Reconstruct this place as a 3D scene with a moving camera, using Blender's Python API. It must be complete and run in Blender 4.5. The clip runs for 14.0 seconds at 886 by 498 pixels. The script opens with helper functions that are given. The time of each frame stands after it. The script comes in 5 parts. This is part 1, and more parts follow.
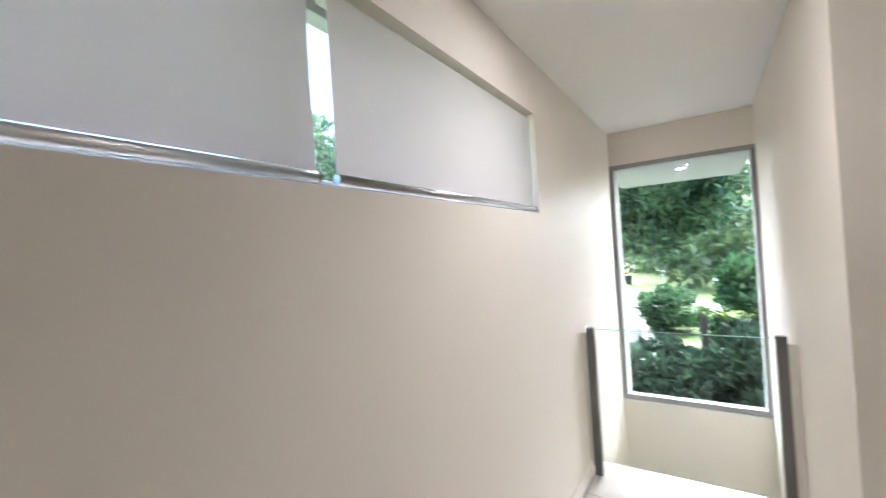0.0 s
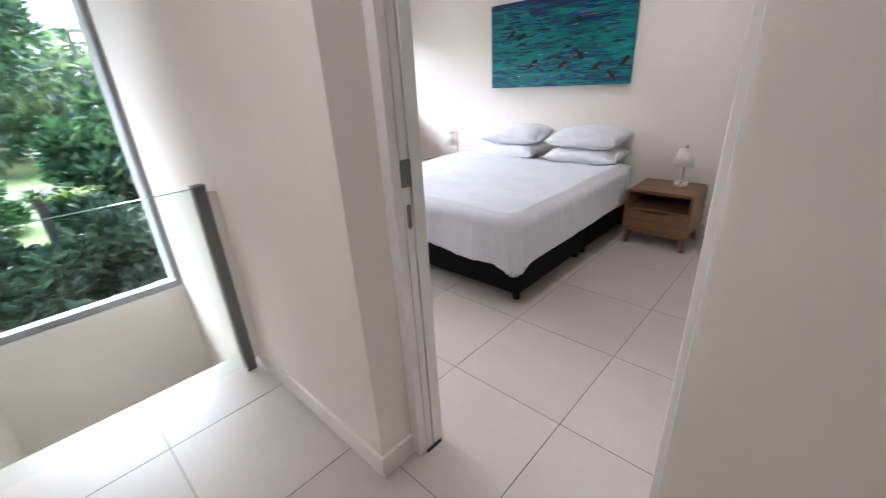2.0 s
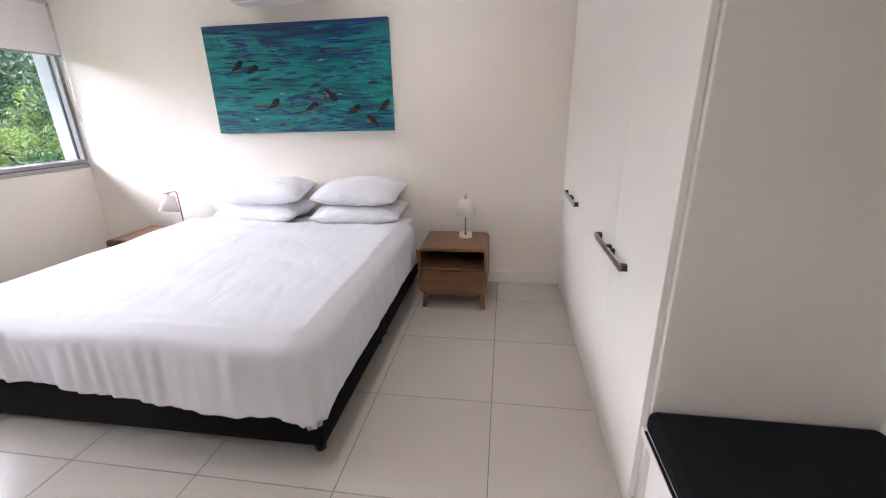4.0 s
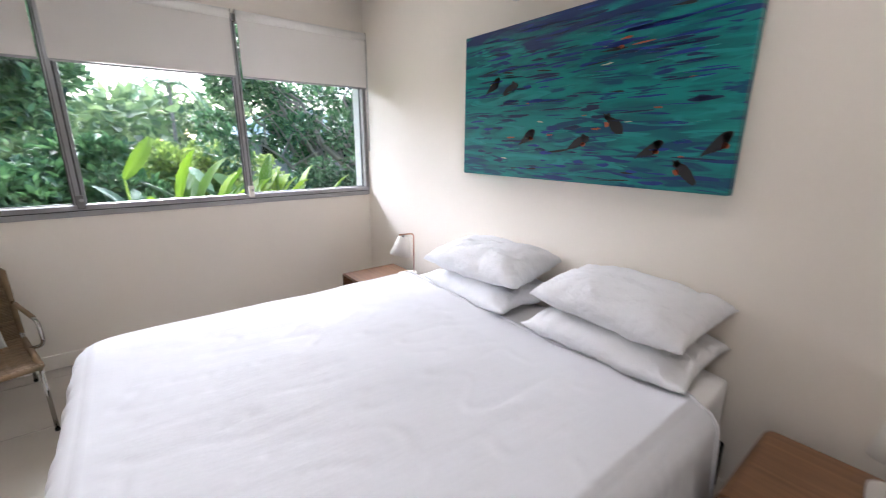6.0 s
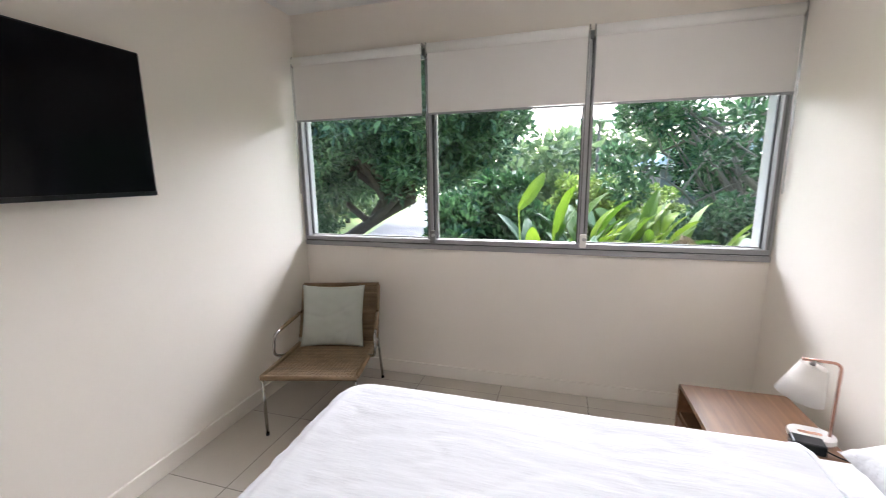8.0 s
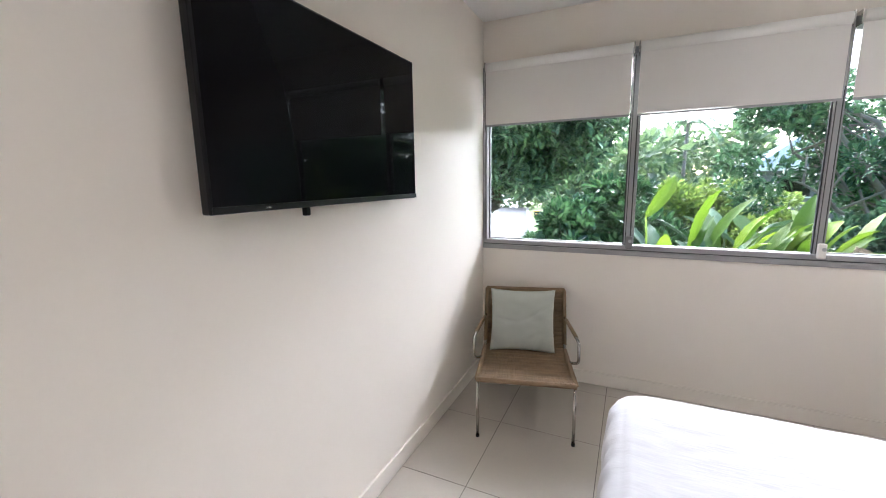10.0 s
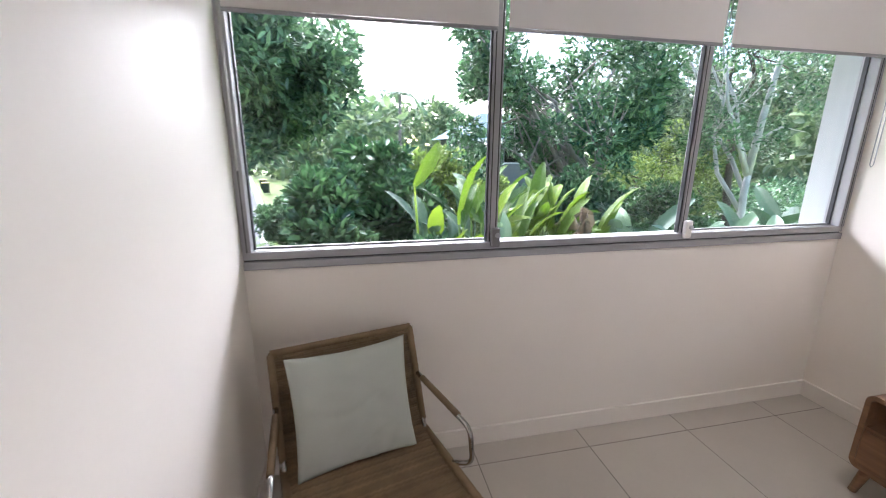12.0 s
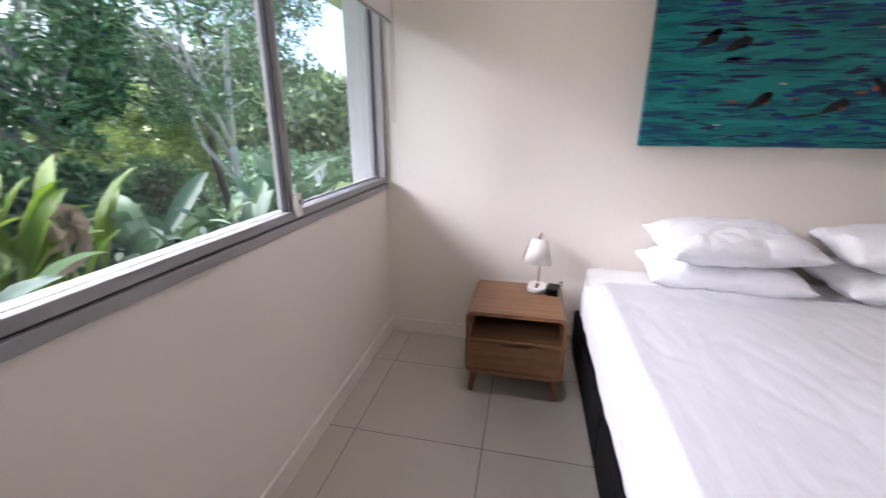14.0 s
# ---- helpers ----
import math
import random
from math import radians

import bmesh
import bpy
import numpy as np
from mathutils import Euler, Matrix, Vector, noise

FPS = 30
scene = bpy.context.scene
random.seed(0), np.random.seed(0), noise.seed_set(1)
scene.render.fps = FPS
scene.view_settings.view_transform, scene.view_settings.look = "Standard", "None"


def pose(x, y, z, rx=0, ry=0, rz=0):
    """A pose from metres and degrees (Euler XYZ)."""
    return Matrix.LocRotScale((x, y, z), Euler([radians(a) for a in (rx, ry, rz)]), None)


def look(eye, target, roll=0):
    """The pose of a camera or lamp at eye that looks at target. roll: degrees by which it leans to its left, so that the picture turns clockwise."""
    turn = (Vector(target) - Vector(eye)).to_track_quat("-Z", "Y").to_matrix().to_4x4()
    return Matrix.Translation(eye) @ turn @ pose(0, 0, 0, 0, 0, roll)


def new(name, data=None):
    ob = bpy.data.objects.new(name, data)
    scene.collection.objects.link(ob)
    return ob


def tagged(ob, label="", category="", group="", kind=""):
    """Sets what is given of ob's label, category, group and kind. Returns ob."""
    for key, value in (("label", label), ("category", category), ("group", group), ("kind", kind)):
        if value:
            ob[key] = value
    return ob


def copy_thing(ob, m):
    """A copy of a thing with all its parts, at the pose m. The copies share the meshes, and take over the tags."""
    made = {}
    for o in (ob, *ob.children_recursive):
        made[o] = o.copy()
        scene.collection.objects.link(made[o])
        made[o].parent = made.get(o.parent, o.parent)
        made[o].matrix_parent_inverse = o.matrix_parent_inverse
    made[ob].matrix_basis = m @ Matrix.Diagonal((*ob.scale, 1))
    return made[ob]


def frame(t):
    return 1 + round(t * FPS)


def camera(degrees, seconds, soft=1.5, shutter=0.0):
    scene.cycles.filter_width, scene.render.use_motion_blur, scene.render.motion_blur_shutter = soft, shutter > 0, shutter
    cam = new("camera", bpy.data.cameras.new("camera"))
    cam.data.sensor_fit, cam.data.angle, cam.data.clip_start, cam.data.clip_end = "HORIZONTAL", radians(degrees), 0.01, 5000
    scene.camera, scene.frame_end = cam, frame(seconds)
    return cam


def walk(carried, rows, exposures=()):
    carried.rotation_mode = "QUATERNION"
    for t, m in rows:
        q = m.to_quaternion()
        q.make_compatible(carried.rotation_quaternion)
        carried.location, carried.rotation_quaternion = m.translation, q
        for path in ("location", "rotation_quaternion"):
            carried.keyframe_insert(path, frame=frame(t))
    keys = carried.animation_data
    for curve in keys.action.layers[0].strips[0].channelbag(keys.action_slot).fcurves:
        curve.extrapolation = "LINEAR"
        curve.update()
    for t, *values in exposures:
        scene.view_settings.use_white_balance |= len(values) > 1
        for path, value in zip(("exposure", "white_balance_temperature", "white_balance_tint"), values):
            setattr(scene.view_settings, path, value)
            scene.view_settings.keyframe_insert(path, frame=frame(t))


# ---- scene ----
cam = camera(95.5, 14.0, soft=1.0, shutter=0.25)
PATH = [
    (0, (0.111, -0.068, 1.61), (-0.989, 1.602, 1.623), -3.7),
    (0.5, (-0.004, 0.171, 1.555), (-0.418, 2.12, 1.384), -2.3),
    (1, (-0.175, 0.355, 1.486), (0.083, 2.285, 1.03), -2.9),
    (1.5, (-0.211, 0.54, 1.425), (0.632, 2.219, 0.739), -4.0),
    (2, (-0.12, 0.78, 1.398), (1.203, 2.064, 0.621), -3.4),
    (2.5, (-0.037, 1.026, 1.408), (1.63, 1.807, 0.626), -2.1),
    (2.7, (0.013, 1.104, 1.411), (1.752, 1.711, 0.632), -1.6),
    (3.75, (0.46, 1.30, 1.405), (2.327, 1.562, 0.737), -1.2),
    (4.8, (1.128, 1.396, 1.405), (2.952, 2.022, 0.876), -0.7),
    (5, (1.281, 1.421, 1.402), (3.043, 2.191, 0.85), -0.8),
    (5.5, (1.681, 1.537, 1.406), (3.214, 2.692, 0.842), -0.3),
    (6, (2.066, 1.656, 1.456), (3.251, 3.185, 0.948), 0.3),
    (6.5, (2.316, 1.877, 1.477), (3.1, 3.659, 1.019), 0.7),
    (7, (2.441, 2.124, 1.512), (2.749, 4.053, 1.081), 0.5),
    (7.5, (2.61, 2.33, 1.524), (2.469, 4.283, 1.121), -0.1),
    (8, (2.674, 2.379, 1.512), (2.12, 4.266, 1.151), -0.8),
    (8.5, (2.631, 2.32, 1.531), (1.741, 4.078, 1.192), -1.3),
    (8.7, (2.572, 2.264, 1.532), (1.59, 3.979, 1.218), -1.3),
    (9.75, (1.97, 2.07, 1.518), (1.05, 3.81, 1.188), -1.1),
    (10.8, (1.41, 2.363, 1.499), (1.093, 4.31, 1.172), -0.8),
    (11, (1.346, 2.487, 1.493), (1.151, 4.447, 1.141), -1.0),
    (11.5, (1.282, 2.902, 1.49), (1.393, 4.85, 1.053), -0.5),
    (12, (1.194, 3.421, 1.477), (1.614, 5.313, 0.981), 0.4),
    (12.5, (1.229, 3.856, 1.411), (1.896, 5.683, 0.945), 0.6),
    (13, (1.311, 4.157, 1.402), (2.384, 5.773, 0.914), 0.7),
    (13.5, (1.393, 4.268, 1.409), (2.981, 5.352, 0.863), -0.1),
    (14, (1.447, 4.23, 1.382), (3.315, 4.623, 0.785), 0.2),
]
EXPOSURES = [(0, 4.12, 5450, 14), (0.5, 3.9, 5250, 13), (1.0, 3.67, 5200, 14), (1.5, 3.59, 5200, 15), (2.7, 3.95, 5500, 19), (5.0, 3.77, 5450, 18), (7.5, 3.47, 5680, 15), (9.7, 3.7, 5530, 15), (11.0, 3.82, 5490, 16), (12.5, 3.36, 5600, 21), (14.0, 3.12, 5640, 24)]
walk(cam, [(t, look(eye, target, roll)) for t, eye, target, roll in PATH], EXPOSURES)

def sky_world():
    w = bpy.data.worlds.new("world")
    scene.world = w
    w.use_nodes = True
    nt = w.node_tree
    sky = nt.nodes.new("ShaderNodeTexSky")
    sky.sky_type = "NISHITA"
    sky.sun_disc = False
    sky.sun_elevation, sky.sun_rotation = radians(25), radians(1)
    sky.air_density, sky.dust_density, sky.ozone_density = 1.0, 1.2, 1.5
    nt.links.new(sky.outputs[0], nt.nodes["Background"].inputs[0])
    nt.nodes["Background"].inputs[1].default_value = 0.055


sky_world()
sun = bpy.data.lights.new("sun", "SUN")
sun.energy, sun.angle, sun.color = 5.0, radians(110), (1.0, 0.94, 0.86)
new("sun", sun).matrix_world = look((0.5, 44.0, 20.5), (0, 0, 0))

# ---------------------------------------------------------------- materials
def mat(name, color, rough=0.5, metal=0.0, vary=0.08, scale=6.0, fine=60.0, bump=0.05, bump_scale=0.0,
        spec=0.5, rand="", rand_amount=0.1, coat=0.0):
    """Principled paint or fabric with variation at two scales and a fine bump."""
    m = bpy.data.materials.new(name)
    m.use_nodes = True
    nt = m.node_tree
    b = nt.nodes["Principled BSDF"]
    N, L = nt.nodes.new, nt.links.new
    b.inputs["Roughness"].default_value = rough
    b.inputs["Metallic"].default_value = metal
    b.inputs["Specular IOR Level"].default_value = spec
    b.inputs["Coat Weight"].default_value = coat
    tc = N("ShaderNodeTexCoord")
    n1, n2 = N("ShaderNodeTexNoise"), N("ShaderNodeTexNoise")
    n1.inputs["Scale"].default_value, n1.inputs["Detail"].default_value = scale, 4
    n2.inputs["Scale"].default_value, n2.inputs["Detail"].default_value = fine, 3
    L(tc.outputs["Object"], n1.inputs["Vector"])
    L(tc.outputs["Object"], n2.inputs["Vector"])
    add = N("ShaderNodeMath"); add.operation = "MULTIPLY_ADD"
    add.inputs[1].default_value = 0.35
    L(n2.outputs["Fac"], add.inputs[0]); L(n1.outputs["Fac"], add.inputs[2])
    mr = N("ShaderNodeMapRange")
    mr.inputs[1].default_value, mr.inputs[2].default_value = 0.35, 1.0
    mr.inputs[3].default_value, mr.inputs[4].default_value = 1 - vary, 1 + vary
    L(add.outputs[0], mr.inputs[0])
    value = mr.outputs[0]
    if rand:
        r = N("ShaderNodeObjectInfo") if rand == "object" else N("ShaderNodeNewGeometry")
        mr2 = N("ShaderNodeMapRange")
        mr2.inputs[3].default_value, mr2.inputs[4].default_value = 1 - rand_amount, 1 + rand_amount
        L(r.outputs["Random" if rand == "object" else "Random Per Island"], mr2.inputs[0])
        mul = N("ShaderNodeMath"); mul.operation = "MULTIPLY"
        L(value, mul.inputs[0]); L(mr2.outputs[0], mul.inputs[1])
        value = mul.outputs[0]
    vm = N("ShaderNodeVectorMath"); vm.operation = "SCALE"
    vm.inputs[0].default_value = color
    L(value, vm.inputs["Scale"])
    L(vm.outputs[0], b.inputs["Base Color"])
    if bump:
        bp = N("ShaderNodeBump")
        bp.inputs["Strength"].default_value, bp.inputs["Distance"].default_value = bump, 0.004
        n3 = N("ShaderNodeTexNoise")
        n3.inputs["Scale"].default_value, n3.inputs["Detail"].default_value = bump_scale or fine * 3, 3
        L(tc.outputs["Object"], n3.inputs["Vector"])
        L(n3.outputs["Fac"], bp.inputs["Height"])
        L(bp.outputs[0], b.inputs["Normal"])
    return m


def mat_wood(name, dark, light, axis=1, rough=0.42):
    m = bpy.data.materials.new(name)
    m.use_nodes = True
    nt = m.node_tree
    b = nt.nodes["Principled BSDF"]
    N, L = nt.nodes.new, nt.links.new
    tc, mp = N("ShaderNodeTexCoord"), N("ShaderNodeMapping")
    s = [26.0, 26.0, 26.0]; s[axis] = 1.6
    mp.inputs["Scale"].default_value = s
    L(tc.outputs["Object"], mp.inputs["Vector"])
    n = N("ShaderNodeTexNoise")
    n.inputs["Scale"].default_value, n.inputs["Detail"].default_value, n.inputs["Distortion"].default_value = 1.3, 7, 0.6
    L(mp.outputs[0], n.inputs["Vector"])
    big = N("ShaderNodeTexNoise"); big.inputs["Scale"].default_value = 5.0
    L(tc.outputs["Object"], big.inputs["Vector"])
    mx = N("ShaderNodeMath"); mx.operation = "MULTIPLY_ADD"; mx.inputs[1].default_value = 0.4
    L(big.outputs["Fac"], mx.inputs[0]); L(n.outputs["Fac"], mx.inputs[2])
    cr = N("ShaderNodeValToRGB")
    cr.color_ramp.elements[0].position, cr.color_ramp.elements[1].position = 0.45, 0.95
    cr.color_ramp.elements[0].color, cr.color_ramp.elements[1].color = (*dark, 1), (*light, 1)
    L(mx.outputs[0], cr.inputs[0])
    L(cr.outputs[0], b.inputs["Base Color"])
    b.inputs["Roughness"].default_value = rough
    bp = N("ShaderNodeBump"); bp.inputs["Strength"].default_value = 0.12; bp.inputs["Distance"].default_value = 0.002
    L(n.outputs["Fac"], bp.inputs["Height"]); L(bp.outputs[0], b.inputs["Normal"])
    return m


def mat_glass(name, tint=(1, 1, 1)):
    m = bpy.data.materials.new(name)
    m.use_nodes = True
    nt = m.node_tree
    nt.nodes.remove(nt.nodes["Principled BSDF"])
    N, L = nt.nodes.new, nt.links.new
    tr, gl, mx, fr = N("ShaderNodeBsdfTransparent"), N("ShaderNodeBsdfGlossy"), N("ShaderNodeMixShader"), N("ShaderNodeLayerWeight")
    tr.inputs[0].default_value = (*tint, 1)
    gl.inputs["Roughness"].default_value = 0.0
    fr.inputs["Blend"].default_value = 0.5
    pw, ma = N("ShaderNodeMath"), N("ShaderNodeMath")
    pw.operation, ma.operation = "POWER", "MULTIPLY_ADD"
    pw.inputs[1].default_value, ma.inputs[1].default_value, ma.inputs[2].default_value = 5.0, 0.45, 0.025
    L(fr.outputs["Facing"], pw.inputs[0]); L(pw.outputs[0], ma.inputs[0])
    L(ma.outputs[0], mx.inputs[0]); L(tr.outputs[0], mx.inputs[1]); L(gl.outputs[0], mx.inputs[2])
    L(mx.outputs[0], nt.nodes["Material Output"].inputs[0])
    return m


def mat_leaf(name, dark, light, rough=0.4, through_amount=0.25, rand="island"):
    m = bpy.data.materials.new(name)
    m.use_nodes = True
    nt = m.node_tree
    b = nt.nodes["Principled BSDF"]
    N, L = nt.nodes.new, nt.links.new
    g = N("ShaderNodeNewGeometry") if rand == "island" else N("ShaderNodeObjectInfo")
    tc, n = N("ShaderNodeTexCoord"), N("ShaderNodeTexNoise")
    n.inputs["Scale"].default_value = 0.9
    L(tc.outputs["Object"], n.inputs["Vector"])
    ad = N("ShaderNodeMath"); ad.operation = "MULTIPLY_ADD"; ad.inputs[1].default_value = 0.8
    L(n.outputs["Fac"], ad.inputs[0])
    hf = N("ShaderNodeMath"); hf.operation = "MULTIPLY_ADD"; hf.inputs[1].default_value = 0.6; hf.inputs[2].default_value = 0.0
    L(g.outputs["Random Per Island" if rand == "island" else "Random"], hf.inputs[0]); L(hf.outputs[0], ad.inputs[2])
    cr = N("ShaderNodeValToRGB")
    cr.color_ramp.elements[0].position, cr.color_ramp.elements[1].position = 0.35, 1.0
    cr.color_ramp.elements[0].color, cr.color_ramp.elements[1].color = (*dark, 1), (*light, 1)
    cr.color_ramp.elements[1].position = 0.82
    # last stop puts glossy highlights into the colour of the brightest leaves
    tip = cr.color_ramp.elements.new(1.0)
    tip.color = (light[0] * 1.9, light[1] * 1.75, light[2] * 1.8, 1)
    L(ad.outputs[0], cr.inputs[0])
    L(cr.outputs[0], b.inputs["Base Color"])
    b.inputs["Roughness"].default_value = rough
    tl, mx = N("ShaderNodeBsdfTranslucent"), N("ShaderNodeMixShader")
    L(cr.outputs[0], tl.inputs[0])
    mx.inputs[0].default_value = through_amount
    L(b.outputs[0], mx.inputs[1]); L(tl.outputs[0], mx.inputs[2])
    L(mx.outputs[0], nt.nodes["Material Output"].inputs[0])
    return m


def mat_blind(name, color, through_amount):
    m = mat(name, color, rough=0.85, vary=0.02, scale=3, fine=700, bump=0.15, bump_scale=1400)
    nt = m.node_tree
    N, L = nt.nodes.new, nt.links.new
    tl, mx = N("ShaderNodeBsdfTranslucent"), N("ShaderNodeMixShader")
    tl.inputs[0].default_value = (*color, 1)
    mx.inputs[0].default_value = through_amount
    L(nt.nodes["Principled BSDF"].outputs[0], mx.inputs[1]); L(tl.outputs[0], mx.inputs[2])
    L(mx.outputs[0], nt.nodes["Material Output"].inputs[0])
    return m


def mat_emit(name, color, power):
    m = bpy.data.materials.new(name)
    m.use_nodes = True
    b = m.node_tree.nodes["Principled BSDF"]
    b.inputs["Base Color"].default_value = (0.8, 0.8, 0.8, 1)
    b.inputs["Emission Color"].default_value = (*color, 1)
    b.inputs["Emission Strength"].default_value = power
    return m


def mat_canvas(name):
    """Sea-green canvas with long brush streaks from cobalt to turquoise."""
    m = bpy.data.materials.new(name)
    m.use_nodes = True
    nt = m.node_tree
    b = nt.nodes["Principled BSDF"]
    N, L = nt.nodes.new, nt.links.new
    tc = N("ShaderNodeTexCoord")

    def streak(sy, sz, detail, off):
        mp, n = N("ShaderNodeMapping"), N("ShaderNodeTexNoise")
        mp.inputs["Scale"].default_value = (1, sy, sz)
        mp.inputs["Location"].default_value = (off, off, off)
        n.inputs["Scale"].default_value, n.inputs["Detail"].default_value, n.inputs["Distortion"].default_value = 1.0, detail, 0.9
        L(tc.outputs["Object"], mp.inputs["Vector"]); L(mp.outputs[0], n.inputs["Vector"])
        return n.outputs["Fac"]

    def mix(fac, a, bcol, lo, hi):
        mr, mx = N("ShaderNodeMapRange"), N("ShaderNodeMix")
        mr.inputs[1].default_value, mr.inputs[2].default_value = lo, hi
        L(fac, mr.inputs[0])
        mx.data_type = "RGBA"
        L(mr.outputs[0], mx.inputs["Factor"])
        if isinstance(a, tuple):
            mx.inputs[6].default_value = (*a, 1)
        else:
            L(a, mx.inputs[6])
        mx.inputs[7].default_value = (*bcol, 1)
        return mx.outputs[2]

    c = mix(streak(2.6, 17, 4, 3.1), (0.0, 0.115, 0.135), (0.006, 0.225, 0.21), 0.4, 0.6)
    c = mix(streak(3.5, 26, 3, 9.7), c, (0.0, 0.055, 0.12), 0.56, 0.62)
    c = mix(streak(3.0, 38, 2, 5.3), c, (0.005, 0.028, 0.15), 0.61, 0.64)
    c = mix(streak(3.2, 22, 3, 14.4), c, (0.015, 0.25, 0.24), 0.60, 0.66)
    # the cobalt band along the top
    sx, ad = N("ShaderNodeSeparateXYZ"), N("ShaderNodeMath")
    L(tc.outputs["Object"], sx.inputs[0])
    ad.operation = "MULTIPLY_ADD"; ad.inputs[1].default_value = 0.42
    L(streak(1.8, 17, 3, 1.7), ad.inputs[0]); L(sx.outputs["Z"], ad.inputs[2])
    c = mix(ad.outputs[0], c, (0.008, 0.026, 0.12), 0.51, 0.57)
    L(c, b.inputs["Base Color"])
    b.inputs["Roughness"].default_value = 0.45
    bp = N("ShaderNodeBump"); bp.inputs["Strength"].default_value = 0.5; bp.inputs["Distance"].default_value = 0.004
    L(streak(8, 60, 5, 2.2), bp.inputs["Height"]); L(bp.outputs[0], b.inputs["Normal"])
    return m


M_WALL = mat("wall_paint", (0.815, 0.756, 0.674), rough=0.55, vary=0.025, scale=1.4, fine=90, bump=0.08, bump_scale=300)
M_CEIL = mat("ceiling_paint", (0.85, 0.83, 0.80), rough=0.7, vary=0.02, scale=1.2, fine=80, bump=0.05)
M_TRIM = mat("trim_paint", (0.79, 0.76, 0.71), rough=0.38, vary=0.02, scale=3, fine=80, bump=0.02)
M_SKIRT = mat("skirting_paint", (0.80, 0.745, 0.668), rough=0.42, vary=0.02, scale=3, fine=80, bump=0.02)
M_TILE = mat("porcelain_tile", (0.48, 0.44, 0.38), rough=0.33, vary=0.05, scale=3.2, fine=45, bump=0.03, bump_scale=160, rand="object", rand_amount=0.025)
M_GROUT = mat("grout", (0.17, 0.155, 0.14), rough=0.9, vary=0.15, scale=4, fine=120, bump=0.2)
M_ALU = mat("satin_aluminium", (0.33, 0.325, 0.325), rough=0.55, metal=0.25, vary=0.03, scale=4, fine=200, bump=0.03)
# sill metal with the sky's blue reflection put into the base colour
M_SILL_SKYLIT = mat("sill_sky_tint", (0.10, 0.165, 0.27), rough=0.5, vary=0.04, scale=3, fine=120, bump=0.02)
M_ALU_DARK = mat("dark_gasket", (0.03, 0.03, 0.032), rough=0.6, vary=0.1, bump=0.0)
M_CHROME = mat("polished_chrome", (0.50, 0.485, 0.455), rough=0.15, metal=1.0, vary=0.02, bump=0.0)
M_STEEL = mat("brushed_steel", (0.42, 0.41, 0.40), rough=0.33, metal=1.0, vary=0.06, scale=8, fine=260, bump=0.05)
M_POST = mat("grey_anodised_post", (0.20, 0.195, 0.19), rough=0.38, metal=0.8, vary=0.05, bump=0.02)
M_BLIND = mat_blind("blind_fabric", (0.76, 0.73, 0.69), 0.10)
M_BLIND_HALL = mat_blind("hall_blind_fabric", (0.80, 0.775, 0.765), 0.24)
M_WOOD = mat_wood("oak_veneer", (0.135, 0.062, 0.025), (0.24, 0.120, 0.052), axis=1)
M_WOOD_IN = mat_wood("oak_inside", (0.12, 0.06, 0.028), (0.24, 0.13, 0.065), axis=1)
M_SHEET = mat("white_sheet", (0.80, 0.79, 0.78), rough=0.9, vary=0.03, scale=5, fine=160, bump=0.2, bump_scale=500, spec=0.2)
M_BLACK = mat("black_fabric", (0.006, 0.006, 0.0065), spec=0.15, rough=0.9, vary=0.2, scale=5, fine=300, bump=0.2)
M_BLACK_PLASTIC = mat("black_plastic", (0.007, 0.007, 0.008), rough=0.3, vary=0.05, bump=0.0, spec=0.25)
M_SCREEN = mat("screen_glass", (0.004, 0.004, 0.005), rough=0.03, vary=0.02, bump=0.0, spec=0.10)
M_WHITE = mat("white_enamel", (0.80, 0.78, 0.74), rough=0.35, vary=0.02, bump=0.0)
M_SHADE = mat_blind("lamp_shade_card", (0.80, 0.76, 0.70), 0.2)
M_COPPER = mat("copper_tube", (0.62, 0.35, 0.26), rough=0.25, metal=1.0, vary=0.05, bump=0.0)
M_RATTAN = mat("woven_cord", (0.205, 0.137, 0.072), rough=0.75, vary=0.25, scale=14, fine=150, bump=0.35, bump_scale=220, rand="island", rand_amount=0.18)
M_CUSHION = mat("sage_linen", (0.47, 0.49, 0.435), rough=0.95, vary=0.04, scale=6, fine=240, bump=0.35, bump_scale=600, spec=0.2)
M_CANVAS = mat_canvas("painted_canvas")
M_TURQ = mat("turquoise_paint", (0.012, 0.23, 0.22), rough=0.45, vary=0.4, fine=30, bump=0.1)
M_INK = mat("dark_paint", (0.010, 0.008, 0.011), rough=0.5, vary=0.3, fine=40, bump=0.1)
M_CORAL = mat("coral_paint", (0.42, 0.085, 0.03), rough=0.5, vary=0.3, fine=40, bump=0.1)
M_PALE = mat("pale_paint", (0.55, 0.50, 0.36), rough=0.5, vary=0.3, fine=40, bump=0.1)
M_COBALT = mat("cobalt_paint", (0.010, 0.035, 0.22), rough=0.45, vary=0.4, fine=30, bump=0.1)
M_NAVY = mat("navy_paint", (0.006, 0.02, 0.075), rough=0.45, vary=0.4, fine=30, bump=0.1)
M_GLASS = mat_glass("window_glass", (0.97, 0.985, 0.975))
M_GLASS_RAIL = mat_glass("toughened_glass", (0.95, 0.985, 0.97))
M_GLASS_EDGE = mat("glass_edge", (0.35, 0.62, 0.55), rough=0.15, vary=0.05, bump=0.0)
M_LED = mat_emit("downlight_diffuser", (1.0, 0.90, 0.76), 30.0)
